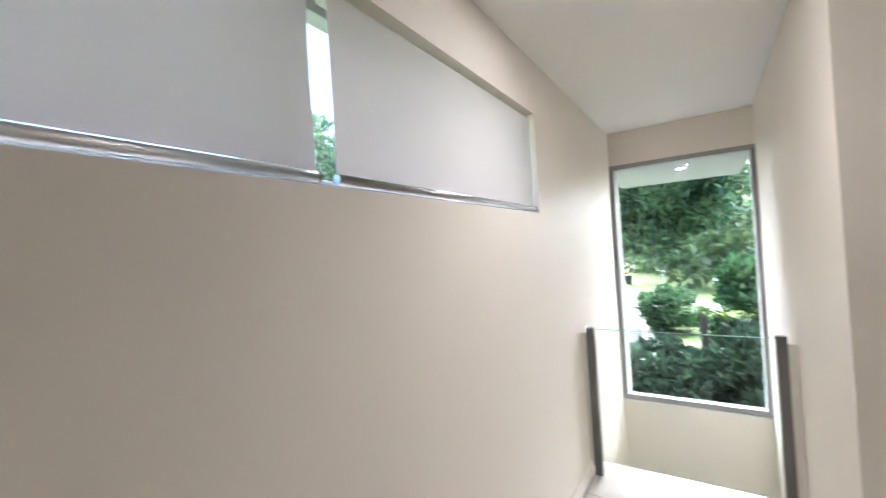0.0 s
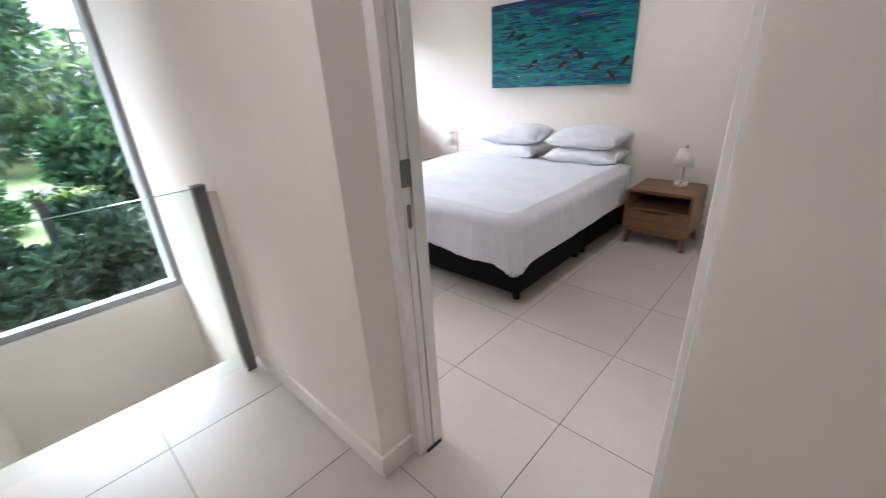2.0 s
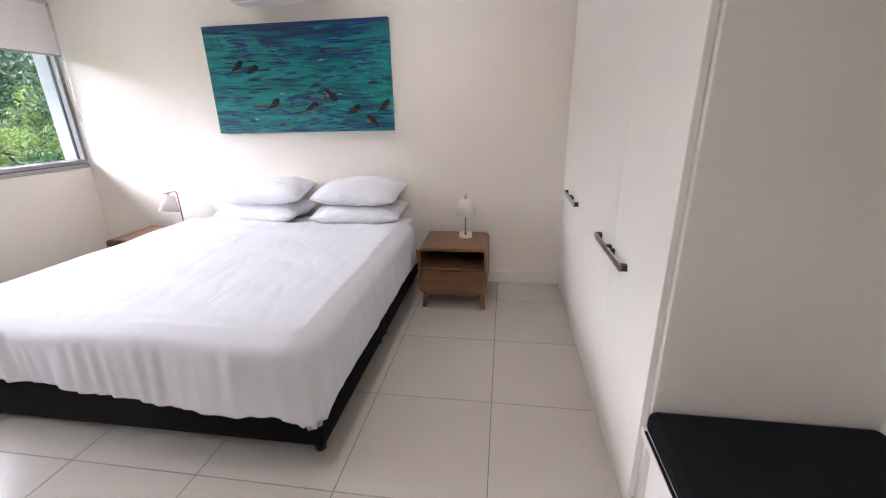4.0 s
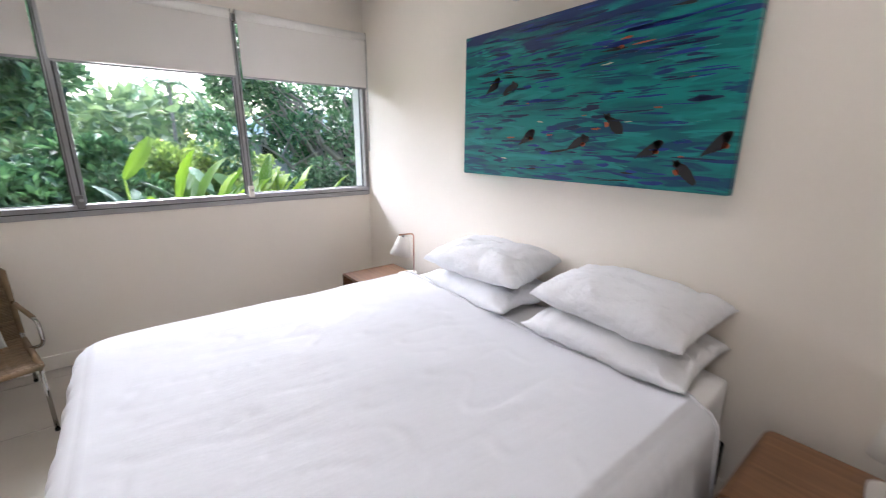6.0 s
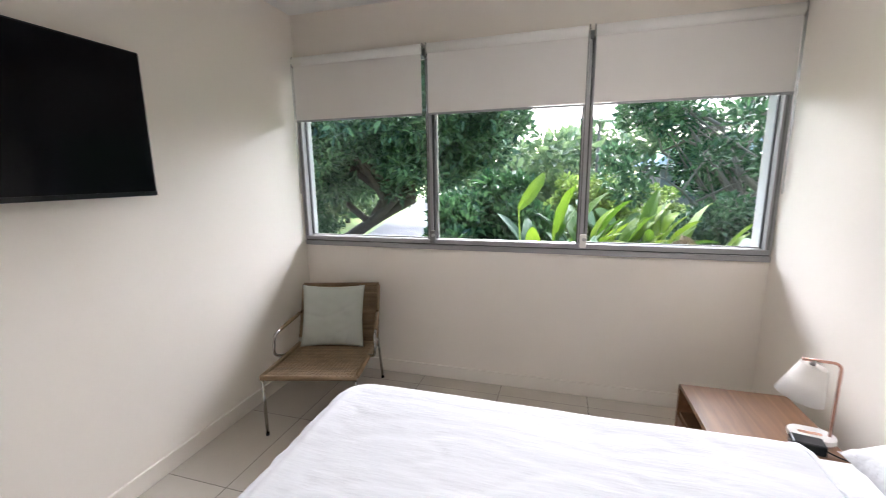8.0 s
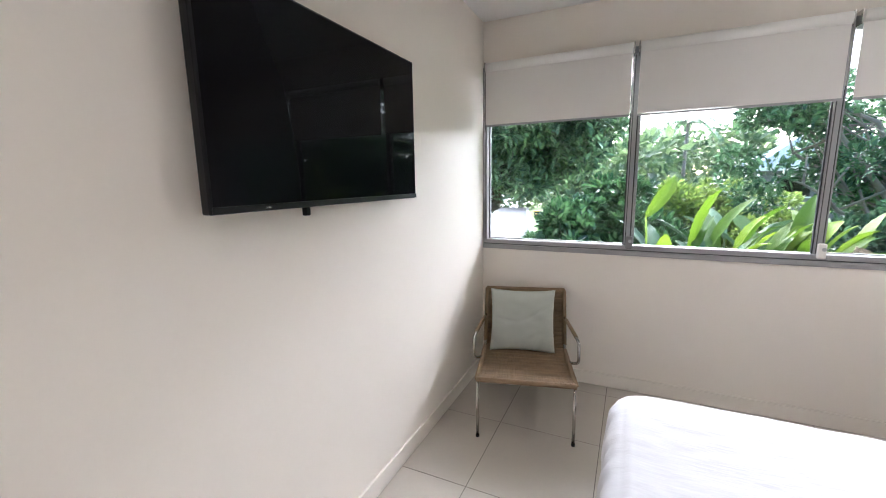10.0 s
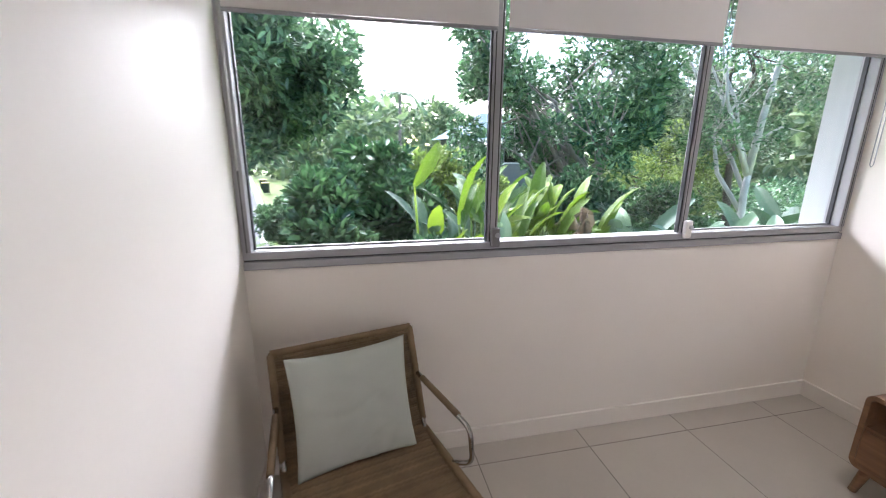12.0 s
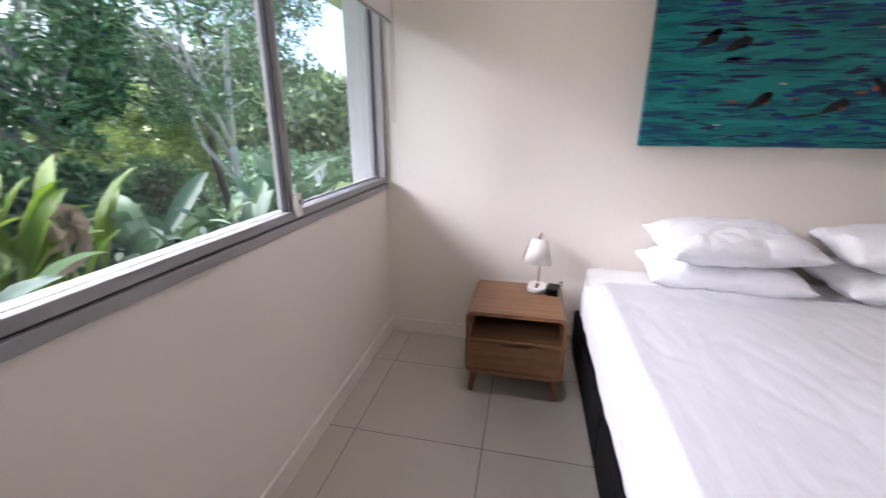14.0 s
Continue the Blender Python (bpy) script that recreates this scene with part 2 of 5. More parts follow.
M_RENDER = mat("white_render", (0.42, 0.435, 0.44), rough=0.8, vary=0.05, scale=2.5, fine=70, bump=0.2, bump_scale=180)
M_YELLOWED = mat("yellowed_plastic", (0.70, 0.58, 0.36), rough=0.5, vary=0.05, bump=0.0)
M_FAN = mat("fan_metal", (0.50, 0.49, 0.46), rough=0.35, metal=0.7, vary=0.05, bump=0.0)
M_BARK = mat("bark", (0.075, 0.058, 0.045), rough=0.9, vary=0.35, scale=5, fine=40, bump=0.7, bump_scale=30)
M_BARK_PALE = mat("pale_bark", (0.20, 0.175, 0.15), rough=0.85, vary=0.3, scale=4, fine=30, bump=0.5, bump_scale=25)
M_BARK_WHITE = mat("white_bark", (0.42, 0.40, 0.37), rough=0.8, vary=0.3, scale=3, fine=20, bump=0.4, bump_scale=18)
M_LEAF_DARK = mat_leaf("leaf_dark", (0.014, 0.044, 0.022), (0.100, 0.190, 0.085), rough=0.26)
M_LEAF_BROAD = mat_leaf("leaf_broad", (0.020, 0.056, 0.030), (0.125, 0.215, 0.105), rough=0.28)
# bush leaf darkened in colour for the hedge's shade
M_LEAF_HEDGE_SHADED = mat_leaf("leaf_hedge_shaded", (0.008, 0.024, 0.014), (0.045, 0.085, 0.045), rough=0.3)
M_LEAF_GREY = mat_leaf("leaf_grey_green", (0.028, 0.055, 0.032), (0.115, 0.165, 0.09), rough=0.45)
M_LEAF_BUSH = mat_leaf("leaf_bush", (0.012, 0.042, 0.018), (0.080, 0.165, 0.062), rough=0.24)
M_LEAF_LIGHT = mat_leaf("leaf_light", (0.06, 0.11, 0.02), (0.20, 0.28, 0.06), rough=0.40, through_amount=0.35)
M_LEAF_FAR = mat_leaf("leaf_far", (0.035, 0.075, 0.034), (0.14, 0.20, 0.09), rough=0.6)
M_PADDLE = mat_leaf("paddle_leaf", (0.040, 0.105, 0.008), (0.165, 0.255, 0.016), rough=0.46, through_amount=0.35, rand="object")
M_PADDLE_DARK = mat_leaf("paddle_leaf_dark", (0.035, 0.085, 0.045), (0.11, 0.18, 0.09), rough=0.42, through_amount=0.2, rand="object")
M_DRY = mat("dead_leaf", (0.24, 0.17, 0.11), rough=0.85, vary=0.35, scale=6, fine=50, bump=0.4, bump_scale=60)
M_GRASS = mat("lawn", (0.14, 0.20, 0.045), rough=0.9, vary=0.35, scale=0.7, fine=9, bump=0.5, bump_scale=40)
M_ASPHALT = mat("sunlit_asphalt", (0.058, 0.058, 0.070), rough=0.9, vary=0.12, scale=0.5, fine=30, bump=0.4, bump_scale=90)
M_CONCRETE = mat("concrete", (0.36, 0.35, 0.33), rough=0.85, vary=0.12, scale=2, fine=40, bump=0.3)
M_ROOF = mat("blue_grey_roof", (0.05, 0.10, 0.14), rough=0.85, metal=0.0, vary=0.08, scale=1, fine=20, bump=0.05)
M_HOUSE = mat("house_render", (0.14, 0.14, 0.14), rough=0.8, vary=0.08, scale=1, fine=20, bump=0.1)
M_BIN = mat("bin_green", (0.012, 0.03, 0.02), rough=0.5, vary=0.1, bump=0.0)
M_BIN_LID = mat("bin_lid_yellow", (0.55, 0.38, 0.02), rough=0.5, vary=0.1, bump=0.0)

# ---------------------------------------------------------------- builders
def thing(name, label, category, at=(0, 0, 0), turn=0, group="", kind=""):
    ob = new(name)
    ob.empty_display_size = 0.1
    ob.matrix_world = pose(*at, 0, 0, turn)
    return tagged(ob, label, category, group, kind)


def mesh_of(name, bm, material, smooth=False):
    me = bpy.data.meshes.new(name)
    if smooth:
        for f in bm.faces:
            f.smooth = True
    bm.to_mesh(me)
    bm.free()
    if material:
        me.materials.append(material)
    return me


def part(name, bm, material, parent=None, label="", smooth=False, m=None, kind=""):
    ob = new(name, mesh_of(name, bm, material, smooth))
    if parent:
        ob.parent = parent
    if m is not None:
        ob.matrix_basis = m
    return tagged(ob, label, "", "", kind)


def single(name, bm, material, label, category, smooth=False, kind="", group="", m=None):
    ob = part(name, bm, material, None, label, smooth, m)
    return tagged(ob, "", category, group, kind)


def box(x0, y0, z0, x1, y1, z1, bevel=0.0, seg=2, bm=None):
    out = bm or bmesh.new()
    tmp = bmesh.new()
    bmesh.ops.create_cube(tmp, size=1, matrix=Matrix.LocRotScale(((x0 + x1) / 2, (y0 + y1) / 2, (z0 + z1) / 2), None, (x1 - x0, y1 - y0, z1 - z0)))
    if bevel:
        bmesh.ops.bevel(tmp, geom=list(tmp.edges), offset=bevel, segments=seg, profile=0.5, affect="EDGES")
    if bm is None:
        out.free()
        return tmp
    me = bpy.data.meshes.new("tmp")
    tmp.to_mesh(me); tmp.free()
    out.from_mesh(me)
    bpy.data.meshes.remove(me)
    return out


def tube(points, radii, sides=10, bm=None, caps=True):
    """A round tube along a line of points, tapered by the radii."""
    bm = bm or bmesh.new()
    pts = [Vector(p) for p in points]
    if not isinstance(radii, (list, tuple)):
        radii = [radii] * len(pts)
    rings, ref = [], None
    for i, p in enumerate(pts):
        d = (pts[min(i + 1, len(pts) - 1)] - pts[max(i - 1, 0)]).normalized()
        if ref is None:
            ref = d.orthogonal().normalized()
        ref = (ref - d * ref.dot(d)).normalized()
        s = d.cross(ref)
        rings.append([bm.verts.new(p + (ref * math.cos(a) + s * math.sin(a)) * radii[i]) for a in (2 * math.pi * k / sides for k in range(sides))])
    for a, b in zip(rings, rings[1:]):
        for k in range(sides):
            f = bm.faces.new((a[k], a[(k + 1) % sides], b[(k + 1) % sides], b[k]))
            f.smooth = True
    if caps:
        bm.faces.new(rings[0][::-1]); bm.faces.new(rings[-1])
    return bm


def rounded(points, r=0.03, n=5):
    """Rounds the corners of a line of points."""
    pts = [Vector(p) for p in points]
    out = [pts[0]]
    for a, b, c in zip(pts, pts[1:], pts[2:]):
        u, v = (a - b), (c - b)
        k = min(r, u.length / 2, v.length / 2)
        p, q = b + u.normalized() * k, b + v.normalized() * k
        out += [(p * (1 - t) ** 2 + b * 2 * t * (1 - t) + q * t * t) for t in (i / n for i in range(n + 1))]
    return out + [pts[-1]]


def lathe(profile, sides=24, bm=None):
    bm = bm or bmesh.new()
    rings = [[bm.verts.new((r * math.cos(2 * math.pi * k / sides), r * math.sin(2 * math.pi * k / sides), z)) for k in range(sides)] for r, z in profile]
    for a, b in zip(rings, rings[1:]):
        for k in range(sides):
            f = bm.faces.new((a[k], a[(k + 1) % sides], b[(k + 1) % sides], b[k]))
            f.smooth = True
    bm.faces.new(rings[0][::-1]); bm.faces.new(rings[-1])
    return bm


def prism(outline, depth, axis="x", bm=None):
    """A flat outline (pairs) pushed out by depth; axis names the direction of the depth."""
    bm = bm or bmesh.new()
    place = {"x": lambda a, b, d: (d, a, b), "y": lambda a, b, d: (a, d, b), "z": lambda a, b, d: (a, b, d)}[axis]
    lo = [bm.verts.new(place(a, b, 0)) for a, b in outline]
    hi = [bm.verts.new(place(a, b, depth)) for a, b in outline]
    n = len(outline)
    bm.faces.new(lo[::-1]); bm.faces.new(hi)
    for k in range(n):
        bm.faces.new((lo[k], lo[(k + 1) % n], hi[(k + 1) % n], hi[k]))
    bmesh.ops.recalc_face_normals(bm, faces=list(bm.faces))
    return bm


def round_rect(w, h, r, n=6):
    pts = []
    for cx, cy, a0 in ((w / 2 - r, h / 2 - r, 0), (-w / 2 + r, h / 2 - r, 90), (-w / 2 + r, -h / 2 + r, 180), (w / 2 - r, -h / 2 + r, 270)):
        pts += [(cx + r * math.cos(radians(a0 + 90 * k / n)), cy + r * math.sin(radians(a0 + 90 * k / n))) for k in range(n + 1)]
    return pts


def structure(name, material, *boxes, label="", bevel=0.0, parent=None):
    bm = bmesh.new()
    for b in boxes:
        box(*b, bevel=bevel, bm=bm)
    ob = part(name, bm, material, parent, label)
    return ob if parent else tagged(ob, label, "", "", "structure")


# ---------------------------------------------------------------- plan
XW, XE, YN, YS = 0.75, 3.85, 5.10, 0.86        # bedroom walls and wardrobe front
HW, HE, HN = -0.66, 0.48, 4.15                 # hall walls
CEIL, OUT, GROUND = 2.655, 5.36, -2.9
VOID = 3.0                                     # where the hall floor ends
SILL, HEAD = 0.988, 2.34

# ---------------------------------------------------------------- structure
structure("wall_north", M_WALL, (XW, YN, -0.3, XE, OUT - 0.03, SILL), (XW, YN, HEAD, XE, OUT, CEIL + 0.3), label="warm white painted wall under and over the window")
structure("wall_east", M_WALL, (XE, -0.05, -0.3, XE + 0.25, 5.31, CEIL + 0.3), label="warm white painted wall behind the bed")
structure("wall_between", M_WALL, (HE, 1.745, -0.3, XW, 4.50, CEIL + 0.3), (0.63, 4.50, -0.3, XW, 5.235, CEIL + 0.3), (HE, 0.856, 2.40, XW, 1.745, CEIL + 0.3), label="warm white painted wall with a doorway")
structure("wall_doorway_base", M_WALL, (HE + 0.002, 0.856, GROUND, XW - 0.002, 1.745, -0.26), label="wall under the doorway")
structure("wall_between_south", M_WALL, (HE, -1.7, -0.3, XW, 0.856, CEIL + 0.3), label="warm white painted wall beside the doorway")
structure("wall_south", M_WALL, (XW, -0.05, -0.3, XE, 0.2, CEIL + 0.3), label="wall behind the wardrobe")
structure("wall_hall_west", M_WALL, (HW - 0.2, -1.7, GROUND, HW, OUT - 0.86, 1.79), (HW - 0.2, -1.7, 2.345, HW, OUT - 0.86, CEIL + 0.3),
          (HW - 0.2, 2.105, 1.79, HW, OUT - 0.86, 2.345), (HW - 0.2, -1.7, 1.79, HW, -0.9, 2.345), label="warm white painted wall with a high window")
structure("wall_hall_south", M_WALL, (HW - 0.2, -1.9, GROUND, XW, -1.7, CEIL + 0.3), label="end wall of the hall")
structure("wall_hall_north", M_WALL, (HW, HN, GROUND, HE, HN + 0.10, 0.07), (HW, HN, 2.335, HE, HN + 0.10, CEIL + 0.3), label="warm white painted wall round the tall window")
structure("wall_void_east", M_WALL, (HE, VOID - 1.0, GROUND, XW, OUT, -0.3), label="wall of the stair void")
structure("wall_void_south", M_WALL, (HW, VOID - 0.25, GROUND, HE, VOID - 0.05, -0.25), label="wall of the stair void")
structure("facade_lower", M_RENDER, (XW, OUT - 0.2, GROUND, XE + 0.25, OUT, -0.3), (XE, -0.05, GROUND, XE + 0.25, OUT - 0.2, -0.3), label="white rendered lower wall of the house")
structure("ceiling", M_CEIL, (HW - 0.2, -1.9, CEIL, HE, HN, CEIL + 0.12), (HE, -1.9, CEIL, XE, YN, CEIL + 0.12), label="white painted plaster ceiling")
structure("roof_slab", M_RENDER, (HW - 0.6, -2.2, CEIL + 0.3, XE + 0.6, 6.80, CEIL + 0.5), label="flat roof over the rooms")
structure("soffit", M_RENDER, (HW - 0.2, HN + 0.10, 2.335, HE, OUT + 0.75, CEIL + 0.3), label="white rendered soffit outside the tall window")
structure("floor_void", M_CONCRETE, (HW, VOID - 0.05, GROUND - 0.1, HE, HN, GROUND + 0.01), label="floor at the bottom of the stair void")
structure("trim", M_SILL_SKYLIT, (HW - 0.155, -0.9, 1.79, HW - 0.04, 2.105, 1.794), label="metal sill in the high window opening, blue sky light put into its colour")

# skirting boards
BB = 0.098


def baseboard(*b):
    structure("baseboard", M_SKIRT, b, label="white painted skirting board", bevel=0.003)


baseboard(XW + 0.0, YN - 0.013, 0, XE - 0.013, YN, BB)
baseboard(XE - 0.013, YS + 0.012, 0, XE, YN, BB)
baseboard(XW, 1.80, 0, XW + 0.013, YN - 0.013, BB)
baseboard(HW, -1.7, 0, HW + 0.013, 2.80, BB)
baseboard(HE - 0.013, 1.732, 0, HE, 2.80, BB)
baseboard(HE, 1.732, 0, 0.625, 1.745, BB)
baseboard(HE - 0.013, -1.7, 0, HE, 0.868, BB)
baseboard(HE, 0.856, 0, 0.588, 0.868, BB)

# ---------------------------------------------------------------- doorway with its sliding door
frame_n = thing("door_1", "white painted door frame with a slotted strike jamb", "door frame", (0, 0, 0), kind="structure")
part("jamb", box(0.628, 1.700, 0, 0.664, 1.745, 2.40, 0.002), M_TRIM, frame_n)
part("jamb", box(0.707, 1.700, 0, 0.757, 1.745, 2.40, 0.002), M_TRIM, frame_n)
part("channel", box(0.670, 1.703, 0, 0.701, 1.745, 2.40, 0.002), M_TRIM, frame_n)
# near-black backing stands in for the shade inside both jamb grooves
part("gap_shade_strip", box(0.664, 1.716, 0.001, 0.707, 1.744, 2.40), M_ALU_DARK, frame_n)
part("strike_plate", box(0.665, 1.697, 1.098, 0.706, 1.709, 1.182, 0.003), M_POST, frame_n, "dark steel strike plate")
part("latch_slot", prism([(0.686 + a, 1.002 + b) for a, b in round_rect(0.016, 0.080, 0.0078)], 0.006, "y"), M_POST, frame_n, "dark steel latch slot", m=pose(0, 1.700, 0))
part("jamb", box(0.588, 0.856, 0, 0.602, 0.878, 2.40, 0.002), M_TRIM, frame_n)
part("jamb", box(0.704, 0.856, 0, 0.757, 0.874, 2.40, 0.002), M_TRIM, frame_n)
part("head", box(0.628, 0.905, 2.36, 0.757, 1.700, 2.40, 0.002), M_TRIM, frame_n)
part("threshold", box(0.660, 1.686, 0.0, 0.740, 1.699, 0.003), M_ALU_DARK, frame_n)
slider = thing("sliding_door", "white painted sliding door pushed back into its wall pocket", "door", (0, 0, 0))
part("leaf", box(0.605, 0.40, 0.012, 0.700, 0.894, 2.36, 0.003), M_TRIM, slider)
pull = part("edge_pull", box(0.642, 0.887, 1.130, 0.660, 0.897, 1.205, 0.002), M_STEEL, slider, "recessed steel edge pull")
part("pull_recess", box(0.6435, 0.8965, 1.133, 0.6585, 0.898, 1.202), M_ALU_DARK, pull)

# ---------------------------------------------------------------- bedroom window
def handle_latch(x, y, z, parent, material, label):
    l = part("latch", box(-0.021, -0.024, -0.012, 0.021, 0.0, 0.078, 0.008), material, parent, label, m=pose(x, y, z))
    part("thumb_lever", tube([(0.006, -0.022, 0.045), (0.006, -0.034, 0.045)], 0.011, 12), M_STEEL, l)


win = thing("window_1", "wide sliding window in a satin aluminium frame", "window", (0, 0, 0), kind="structure")
FY0, FY1 = YN - 0.012, YN + 0.075
part("frame_sill", box(XW + 0.001, FY0, SILL, XE - 0.001, FY1 + 0.02, SILL + 0.034, 0.003), M_ALU, win)
part("frame_rail", box(XW + 0.001, FY0 + 0.006, SILL + 0.040, XE - 0.001, FY1, SILL + 0.072, 0.003), M_ALU, win)
part("gasket", box(XW + 0.002, FY0 + 0.016, SILL + 0.030, XE - 0.002, FY1 - 0.01, SILL + 0.044), M_ALU_DARK, win)
part("frame_head", box(XW + 0.001, FY0, HEAD - 0.045, XE - 0.001, FY1, HEAD, 0.003), M_ALU, win)
part("frame_jamb", box(XW + 0.001, FY0 + 0.002, SILL + 0.072, XW + 0.036, FY1, HEAD - 0.045, 0.003), M_ALU, win)
part("frame_jamb", box(XE - 0.036, FY0 + 0.002, SILL + 0.072, XE - 0.001, FY1, HEAD - 0.045, 0.003), M_ALU, win)
M1, M2 = 1.80, 2.815
for xm in (M1, M2):
    st = part("sash_stile", box(xm - 0.030, FY0 + 0.012, SILL + 0.072, xm + 0.006, FY0 + 0.046, HEAD - 0.045, 0.003), M_ALU, win)
    part("sash_stile", box(xm - 0.004, FY0 + 0.052, SILL + 0.072, xm + 0.032, FY0 + 0.080, HEAD - 0.045, 0.003), M_ALU, win)
    part("gasket", box(xm + 0.0065, FY0 + 0.022, SILL + 0.073, xm + 0.014, FY0 + 0.060, HEAD - 0.046), M_ALU_DARK, win)
    part("gasket", box(xm - 0.0375, FY0 + 0.020, SILL + 0.073, xm - 0.0305, FY0 + 0.040, HEAD - 0.046), M_ALU_DARK, win)
    part("groove", box(xm - 0.022, FY0 + 0.0112, SILL + 0.073, xm - 0.0175, FY0 + 0.0118, HEAD - 0.046), M_ALU_DARK, win)
    handle_latch(xm + 0.004, FY0 + 0.014, SILL + 0.060, win, M_POST if xm == M1 else M_TRIM, "dark grey window latch" if xm == M1 else "pale grey window latch")
for x0, x1, yp, g in ((XW + 0.036, M1 - 0.028, 0.066, 0), (M1 + 0.004, M2 - 0.028, 0.030, 1), (M2 + 0.030, XE - 0.036, 0.066, 2)):
    pane = part("pane", box(x0, FY0 + yp - 0.002, SILL + 0.070, x1, FY0 + yp + 0.002, HEAD - 0.044), M_GLASS, win, "clear window pane")
    pane.visible_shadow = False
for x0, x1 in ((XW + 0.036, XW + 0.042), (XE - 0.042, XE - 0.036)):
    part("bead", box(x0, FY0 + 0.05, SILL + 0.072, x1, FY0 + 0.07, HEAD - 0.046), M_ALU_DARK, win)
for x0 in (XW + 0.018, XE - 0.022):
    part("groove", box(x0, FY0 + 0.0010, SILL + 0.073, x0 + 0.004, FY0 + 0.0018, HEAD - 0.046), M_ALU_DARK, win)
for z0 in (SILL + 0.0725,):
    part("bead", box(XW + 0.042, FY0 + 0.058, z0, M1 - 0.03, FY0 + 0.072, z0 + 0.008), M_ALU, win)
    part("bead", box(M2 + 0.032, FY0 + 0.058, z0, XE - 0.042, FY0 + 0.072, z0 + 0.008), M_ALU, win)
part("track", box(XW + 0.043, FY0 + 0.016, SILL + 0.0722, M1 - 0.04, FY0 + 0.057, SILL + 0.0736), M_POST, win, "dark sliding track")
part("track", box(M1 + 0.034, FY0 + 0.036, SILL + 0.0722, M2 - 0.04, FY0 + 0.076, SILL + 0.0736), M_POST, win, "dark sliding track")
part("track", box(M2 + 0.034, FY0 + 0.016, SILL + 0.0722, XE - 0.043, FY0 + 0.057, SILL + 0.0736), M_POST, win, "dark sliding track")
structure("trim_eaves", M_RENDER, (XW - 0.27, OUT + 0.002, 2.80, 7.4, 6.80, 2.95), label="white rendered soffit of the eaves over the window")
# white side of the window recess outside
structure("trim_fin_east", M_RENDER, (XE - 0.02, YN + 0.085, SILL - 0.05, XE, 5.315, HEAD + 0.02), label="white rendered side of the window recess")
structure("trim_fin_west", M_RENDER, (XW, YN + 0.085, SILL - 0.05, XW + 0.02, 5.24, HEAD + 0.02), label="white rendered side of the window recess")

# roller blinds
def roller_blind(x0, x1, bottom, side, low):
    b = thing("roller_blind", "off-white roller blind drawn a third of the way down the window", "blind", (x0, YN - 0.07, HEAD - 0.02), group="roller blinds over the bedroom window")
    w = x1 - x0
    part("roll", tube([(0.012, 0.014, 0), (w - 0.012, 0.014, 0)], 0.033, 20), M_WHITE, b)
    part("cloth", box(0.012, 0.002, bottom - HEAD + 0.035, w - 0.012, 0.0035, 0.004), M_BLIND, b)
    part("bottom_rail", box(0.012, -0.003, bottom - HEAD + 0.020, w - 0.012, 0.008, bottom - HEAD + 0.034, 0.004), M_ALU, b, "slim cloth-covered weight rail")
    for xx in (0.0, w - 0.008):
        br = part("bracket", box(xx, -0.004, -0.036, xx + 0.008, 0.068, 0.034, 0.002), M_CHROME, b, "chrome bracket")
    xc, drop = (w - 0.004 if side > 0 else 0.004), low - HEAD + 0.02
    loop = [(xc, -0.008, -0.02), (xc, -0.008, drop + 0.012), (xc, 0.0, drop), (xc, 0.008, drop + 0.012), (xc, 0.008, -0.02)]
    part("bead_chain", tube(loop, 0.0026, 6), M_STEEL, b, "fine steel pull chain")
    return b


roller_blind(XW + 0.030, M1 - 0.026, 1.905, -1, 1.385)
roller_blind(M1 - 0.006, M2 - 0.012, 1.905, 1, 1.98)
roller_blind(M2 + 0.010, XE - 0.012, 1.905, 1, 1.385)

# ---------------------------------------------------------------- hall windows, glass rail
win2 = thing("window_2", "tall fixed window in a satin aluminium frame", "window", (0, 0, 0), kind="structure")
for b in ((HW + 0.001, 0.07, HE - 0.001, 0.118), (HW + 0.001, 2.295, HE - 0.001, 2.335), (HW + 0.001, 0.118, HW + 0.036, 2.295), (HE - 0.036, 0.118, HE - 0.001, 2.295)):
    part("frame_bar", box(b[0], HN - 0.010, b[1], b[2], HN + 0.075, b[3], 0.003), M_ALU, win2)
part("pane", box(HW + 0.036, HN + 0.03, 0.118, HE - 0.036, HN + 0.034, 2.295), M_GLASS, win2, "clear fixed pane").visible_shadow = False
part("sill_trim", box(HW + 0.001, HN - 0.018, 0.04, HE - 0.001, HN, 0.068, 0.003), M_TRIM, win2)
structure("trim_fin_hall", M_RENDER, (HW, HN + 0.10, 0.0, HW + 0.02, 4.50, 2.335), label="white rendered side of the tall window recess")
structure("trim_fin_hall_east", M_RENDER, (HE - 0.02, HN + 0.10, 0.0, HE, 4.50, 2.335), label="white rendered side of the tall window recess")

win3 = thing("window_3", "high strip window behind blinds", "window", (0, 0, 0), kind="structure")
for b in ((-0.9, 1.79, 2.105, 1.83), (-0.9, 2.30, 2.105, 2.345), (-0.9, 1.83, -0.86, 2.30), (2.065, 1.83, 2.105, 2.30), (0.60, 1.83, 0.645, 2.30)):
    part("frame_bar", box(HW - 0.17, b[0], b[1], HW - 0.11, b[2], b[3], 0.003), M_ALU, win3)
part("pane", box(HW - 0.142, -0.86, 1.83, HW - 0.138, 2.065, 2.30), M_GLASS, win3, "clear pane").visible_shadow = False


